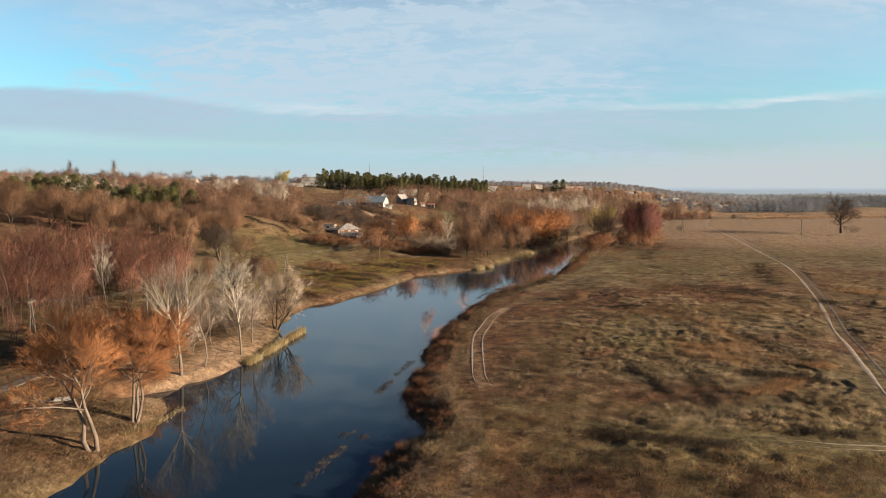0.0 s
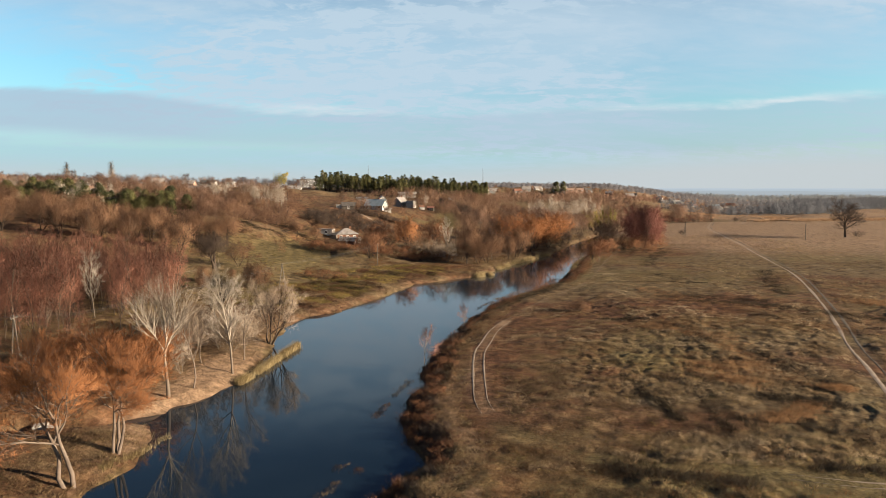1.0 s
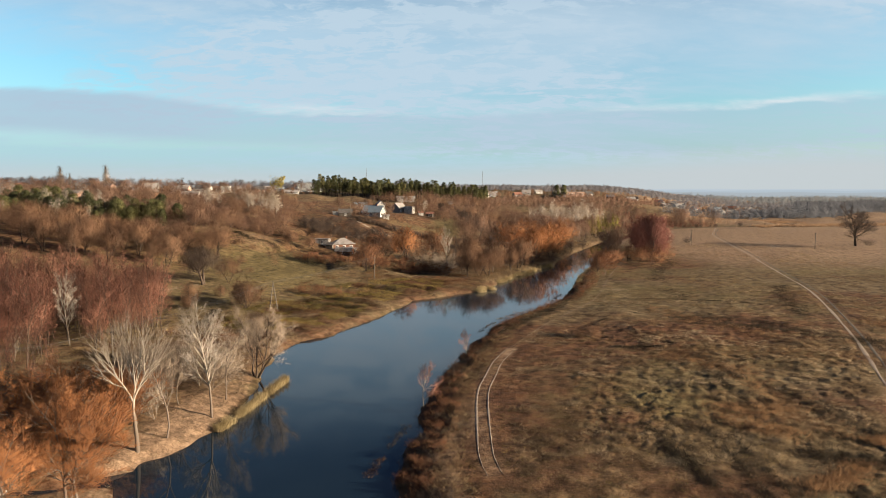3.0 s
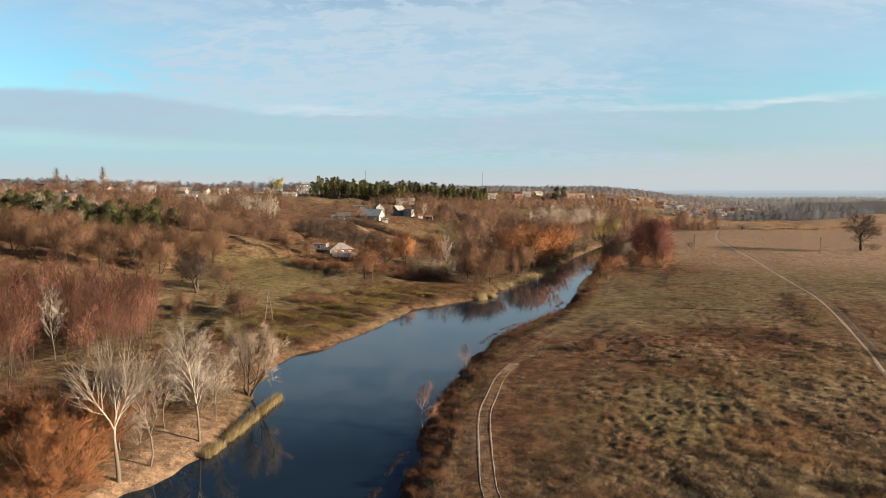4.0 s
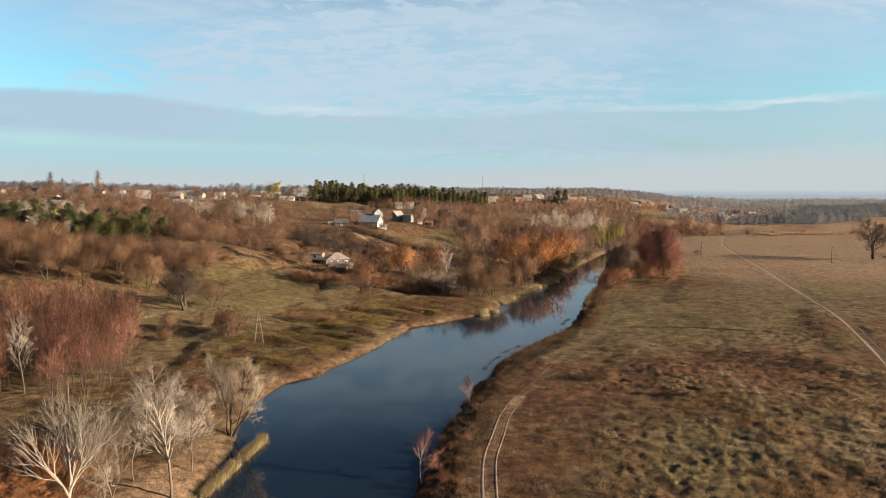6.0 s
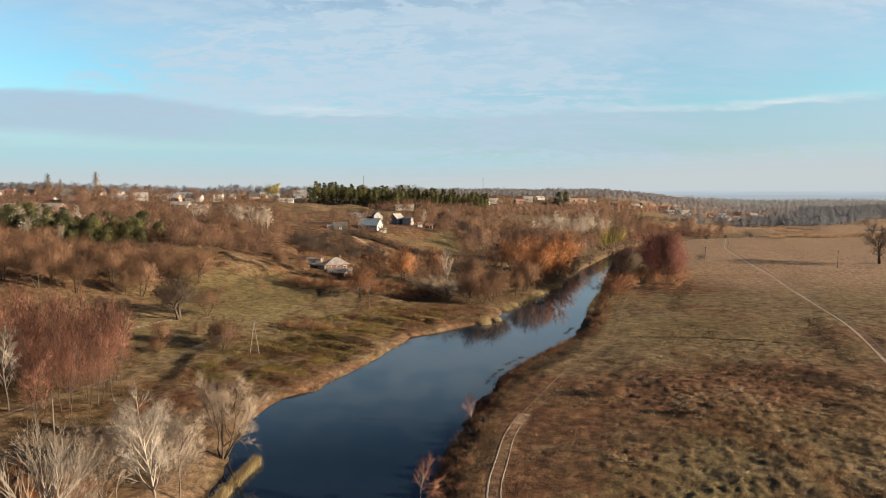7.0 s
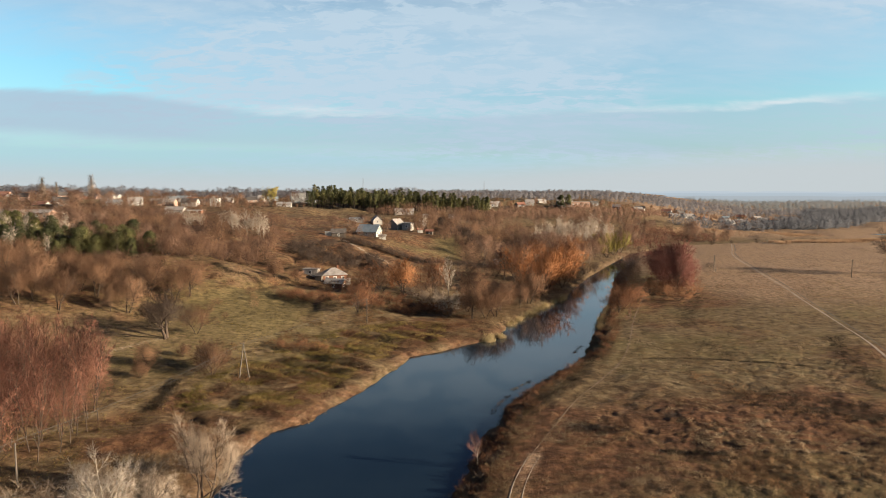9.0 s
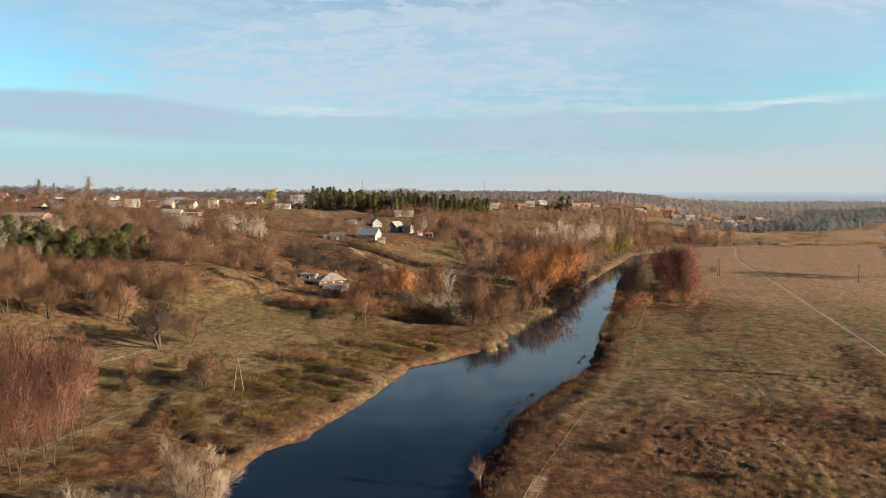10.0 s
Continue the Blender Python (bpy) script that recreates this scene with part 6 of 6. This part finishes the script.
# the houses on the brow
house("white house with a blue-grey metal gable roof", -38.5, 386, -18, 11.0, 8.0, 2.4, 3.4, PLASTER, ROOF_BLUE, 3, 2, True, attic=True)
house("white brick house with a slate roof and annexe", -28.5, 448, 58, 8.0, 7.0, 3.8, 3.2, GREY_W, ROOF_SLATE, 2, 2, True, attic=True)
house("flat-roofed white annexe of the brick house", -21.0, 444, -20, 5.5, 5.0, 4.4, 0.2, PLASTER, ROOF_SLATE, 1, 1, False, flat=True, name="annexe")
house("small white gabled cottage behind the blue-roofed house", -43.5, 478, -72, 6.5, 6, 2.8, 2.8, PLASTER, ROOF_SLATE, 1, 1, False, attic=True)
house("dark weathered hut with a patched roof", -52.5, 371, 10, 7.0, 5, 2.3, 1.8, WOOD_GREY, ROOF_DARK, 1, 1, False, name="hut")
house("low white lean-to against the dark hut", -57.6, 370, 10, 3.0, 3.0, 1.9, 0.2, PLASTER, ROOF_SLATE, 0, 0, False, flat=True, name="shed")
house("low white shed near the blue-roofed house", -31.0, 377, 10, 3.5, 2.5, 1.8, 0.5, PLASTER, ROOF_SLATE, 0, 0, False, name="shed")
house("low blue-roofed garage beside the garden", -56, 470, 5, 9, 4, 2.2, 0.7, GREY_W, ROOF_BLUE, 1, 0, False, name="garage")
house("small white outhouse in the brow gardens", -13.5, 436, 15, 3, 2.5, 2.2, 0.8, PLASTER, ROOF_RED, 0, 1, False, name="shed")
house("low garden hut with a rust-red roof", -7.5, 428, -10, 4, 3, 2.0, 0.9, WOOD_GREY, ROOF_RED, 1, 0, False, name="shed")
house("long low white building in front of the pines", -30, 566, 6, 15, 6, 3.0, 1.8, PLASTER, ROOF_SLATE, 4, 1, False, name="house")
# the western village
house("white two-storey block house with a flat roof", -176, 552, 8, 7.0, 7.0, 6.0, 0.3, PLASTER, ROOF_SLATE, 2, 1, False, flat=True, rows=2)
house("long farm building with pale pink walls and slate roof", -204, 360, -3, 30, 8, 3.0, 1.4, PINK_W, ROOF_SLATE, 8, 1, False, name="barn")
house("half-ruined white farm shed with a slate roof", -162, 440, -3, 11, 6, 2.8, 1.9, PLASTER, ROOF_SLATE, 3, 1, False, name="shed")
house("low brick wing of the farm shed", -151, 441, -3, 10, 5, 2.0, 0.5, BRICK_W, ROOF_SLATE, 2, 0, False, name="shed")
house("low white house with a pale roof", -126, 567, 5, 11, 7, 3.0, 1.8, PLASTER, ROOF_SLATE, 4, 1, True)
house("grey concrete apartment block of three storeys", -128, 655, 12, 24, 11, 9.5, 0.5, GREY_W, ROOF_DARK, 8, 3, False, flat=True, name="apartment_block", rows=3)
rv = random.Random(5)
walls, roofs = (PLASTER, PLASTER, PLASTER, BRICK_W, PINK_W, GREY_W), (ROOF_SLATE, ROOF_SLATE, ROOF_DARK, ROOF_RED, ROOF_BLUE)
words = {PLASTER: "white-walled", BRICK_W: "red brick", PINK_W: "salmon-walled", GREY_W: "grey-walled"}
tops = {ROOF_SLATE: "grey slate roof", ROOF_DARK: "dark roof", ROOF_RED: "rust-red roof", ROOF_BLUE: "blue-grey roof"}
for x_, y_ in fill(46, 77, [(-170, 470), (-140, 600), (-150, 760), (-560, 800), (-500, 600), (-260, 450)], 17):
    a_, b_ = rv.choice(walls), rv.choice(roofs)
    house("%s village house with a %s" % (words[a_], tops[b_]), x_, y_, rv.uniform(-35, 35), rv.uniform(7, 11), rv.uniform(6, 8), rv.uniform(2.6, 3.2), rv.uniform(1.8, 3.0), a_, b_, 2, 1, rv.random() < 0.6, "western village")
# the eastern village
house("long salmon-pink building with a flat slate roof", 139, 702, 4, 19, 9, 5.2, 0.4, PINK_W, ROOF_SLATE, 5, 1, False, flat=True, name="house")
for x_, y_ in fill(30, 78, [(40, 660), (100, 690), (240, 700), (420, 800), (400, 900), (220, 780), (60, 740)], 14):
    a_, b_ = rv.choice(walls), rv.choice(roofs)
    house("%s village house with a %s" % (words[a_], tops[b_]), x_, y_, rv.uniform(-35, 35), rv.uniform(7, 11), rv.uniform(6, 8), rv.uniform(2.6, 3.2), rv.uniform(1.8, 3.0), a_, b_, 2, 1, rv.random() < 0.5, "eastern village")
for x_, y_ in ((28, 357), (36, 356), (-12, 545), (8, 560)):
    house("low garden shed half hidden by trees", x_, y_, 10, 5, 4, 2.2, 1.2, PLASTER, ROOF_SLATE, 1, 1, False, "garden sheds", name="shed")


def pole(label, x, y, tall, strut=0.0, arm=True, turn=0.0):
    z = float(height(x, y)[0])
    ob = thing("utility_pole", label, "utility pole", "utility poles", pose(x, y, z - 0.05, 0, 0, turn))
    part("post", rod((-strut / 2, 0, -0.3), (0, 0, tall), 0.14, 0.10, 7), WOOD_GREY, ob)
    if strut:
        part("brace", rod((strut / 2, 0, -0.3), (0.05, 0, tall - 0.5), 0.14, 0.10, 7), WOOD_GREY, ob)
        part("tie", rod((-strut * 0.2, 0, tall * 0.55), (strut * 0.22, 0, tall * 0.55), 0.05, 0.05, 5), WOOD_GREY, ob)
    if arm:
        part("crossarm", box(-0.06, 0.06, -0.8, 0.8, tall - 0.35, tall - 0.23), WOOD_GREY, ob)
        for k in (-0.7, 0.7):
            part("insulator", rod((0, k, tall - 0.23), (0, k, tall - 0.02), 0.05, 0.035, 6), STEEL, ob)
        part("insulator", rod((0, 0, tall), (0, 0, tall + 0.2), 0.05, 0.035, 6), STEEL, ob)
    return Vector((x, y, z + tall + 0.1))


def wire(a, b, sag, label="thin sagging overhead wire"):
    bm = bmesh.new()
    pts = [a.lerp(b, k / 14) - Vector((0, 0, sag * 4 * (k / 14) * (1 - k / 14))) for k in range(15)]
    across = (b - a).cross(Vector((0, 0, 1))).normalized() * 0.011
    rings = [[bm.verts.new(p + o) for o in (across, Vector((0, 0, 0.011)), -across, Vector((0, 0, -0.011)))] for p in pts]
    for r, s in zip(rings, rings[1:]):
        for k in range(4):
            bm.faces.new((r[k], r[(k + 1) % 4], s[(k + 1) % 4], s[k]))
    me = bpy.data.meshes.new("overhead_wire")
    bm.to_mesh(me)
    bm.free()
    me.materials.append(STEEL)
    tagged(new("overhead_wire", me), label, "cable", "overhead wires")


tops_l = [pole("weathered timber pole at the edge of the glade", -64.2, 101.2, 6.0, 1.2), pole("slim timber pole in front of the thicket", -54.7, 120, 5.5, arm=False), pole("A-braced timber pole above the river", -40.8, 170, 7.1, 2.0, turn=20), pole("plain timber pole below the cottage", -21.6, 221, 7.0)]
pole("timber pole beside the hidden orchard", 6, 300, 7.5)
tops_l.append(pole("timber pole near the dark hut", -49, 366, 7.0))
for a_, b_ in zip(tops_l[:4], tops_l[1:4]):
    for k_ in (-0.7, 0.0, 0.7):
        o_ = Vector((k_ * 0.9, -k_ * 0.35, -0.12 if k_ else 0.1))
        wire(a_ + o_, b_ + o_, 0.9)
wire(tops_l[0], tops_l[0] + Vector((-40, -26, 0)), 0.9)
wire(tops_l[0] + Vector((0.6, -0.3, -0.1)), tops_l[0] + Vector((-40, -27, 0)), 0.9)
r1 = pole("timber pole standing alone on the meadow", 165, 302, 7.2)
r2 = pole("braced timber pole on the meadow by the trees", 116.5, 319, 7.2, 1.6, turn=30)
wire(r1, r2, 0.8)
for x_, y_, h_ in ((-225, 480, 8), (-205, 470, 8), (-190, 455, 8), (-250, 500, 8)):
    pole("concrete-grey pole along the village street", x_, y_, h_)


def mast(label, x, y, tall):
    z = float(height(x, y)[0])
    ob = thing("radio_mast", label, "mast", "radio masts", pose(x, y, z - 0.1))
    for k in range(3):
        a = 2.094 * k
        part("leg", rod((math.cos(a) * 0.7, math.sin(a) * 0.7, -0.5), (math.cos(a) * 0.18, math.sin(a) * 0.18, tall), 0.08, 0.06, 5), STEEL, ob)
    for i in range(int(tall / 2.5)):
        f = 1 - i * 2.5 / tall
        for k in range(3):
            a, b = 2.094 * k, 2.094 * (k + 1)
            r = 0.18 + 0.52 * f
            part("lattice_bar", rod((math.cos(a) * r, math.sin(a) * r, i * 2.5), (math.cos(b) * (r - 0.05), math.sin(b) * (r - 0.05), i * 2.5 + 2.2), 0.03, 0.03, 4), STEEL, ob)


mast("slim steel mast behind the pine plantation", -70, 628, 26)
mast("slim steel mast beyond the pine plantation", 42, 690, 27)


# plank footway and moored things by the creek
def footway():
    z = float(height(-51.5, 78)[0]) + 0.25
    ob = thing("footbridge", "weathered grey plank footway beside the creek", "footbridge", "", pose(-52.0, 75.0, z, 0, 0, 86))
    for s in (-0.55, 0.55):
        part("beam", box(-0.5, 8.0, s - 0.08, s + 0.08, -0.22, -0.04), WOOD_GREY, ob)
    for i in range(30):
        part("plank", box(-0.45 + i * 0.28, -0.2 + i * 0.28, -0.8, 0.8, -0.036, 0.01), WOOD_GREY, ob)
    for i in range(4):
        for s in (-0.6, 0.6):
            part("support", rod((i * 2.4 + 0.3, s, -1.0), (i * 2.4 + 0.3, s, -0.04), 0.07, 0.07, 6), WOOD_GREY, ob)


footway()
for x_, y_, w_, t_ in ((-45.4, 76.3, 1.6, 20), (-44.0, 75.6, 1.1, 70)):
    bm_ = box(-w_ / 2, w_ / 2, -0.5, 0.5, -0.3, 0.5)
    bmesh.ops.bevel(bm_, geom=bm_.edges[:], offset=0.06, segments=2, affect="EDGES")
    me_ = bpy.data.meshes.new("concrete_block")
    bm_.to_mesh(me_)
    bm_.free()
    me_.materials.append(CONCRETE)
    tagged(new("concrete_block", me_), "pale concrete block lying beside the creek", "block", "creek blocks").matrix_basis = pose(x_, y_, max(0.05, float(height(x_, y_)[0])), 0, 0, t_)
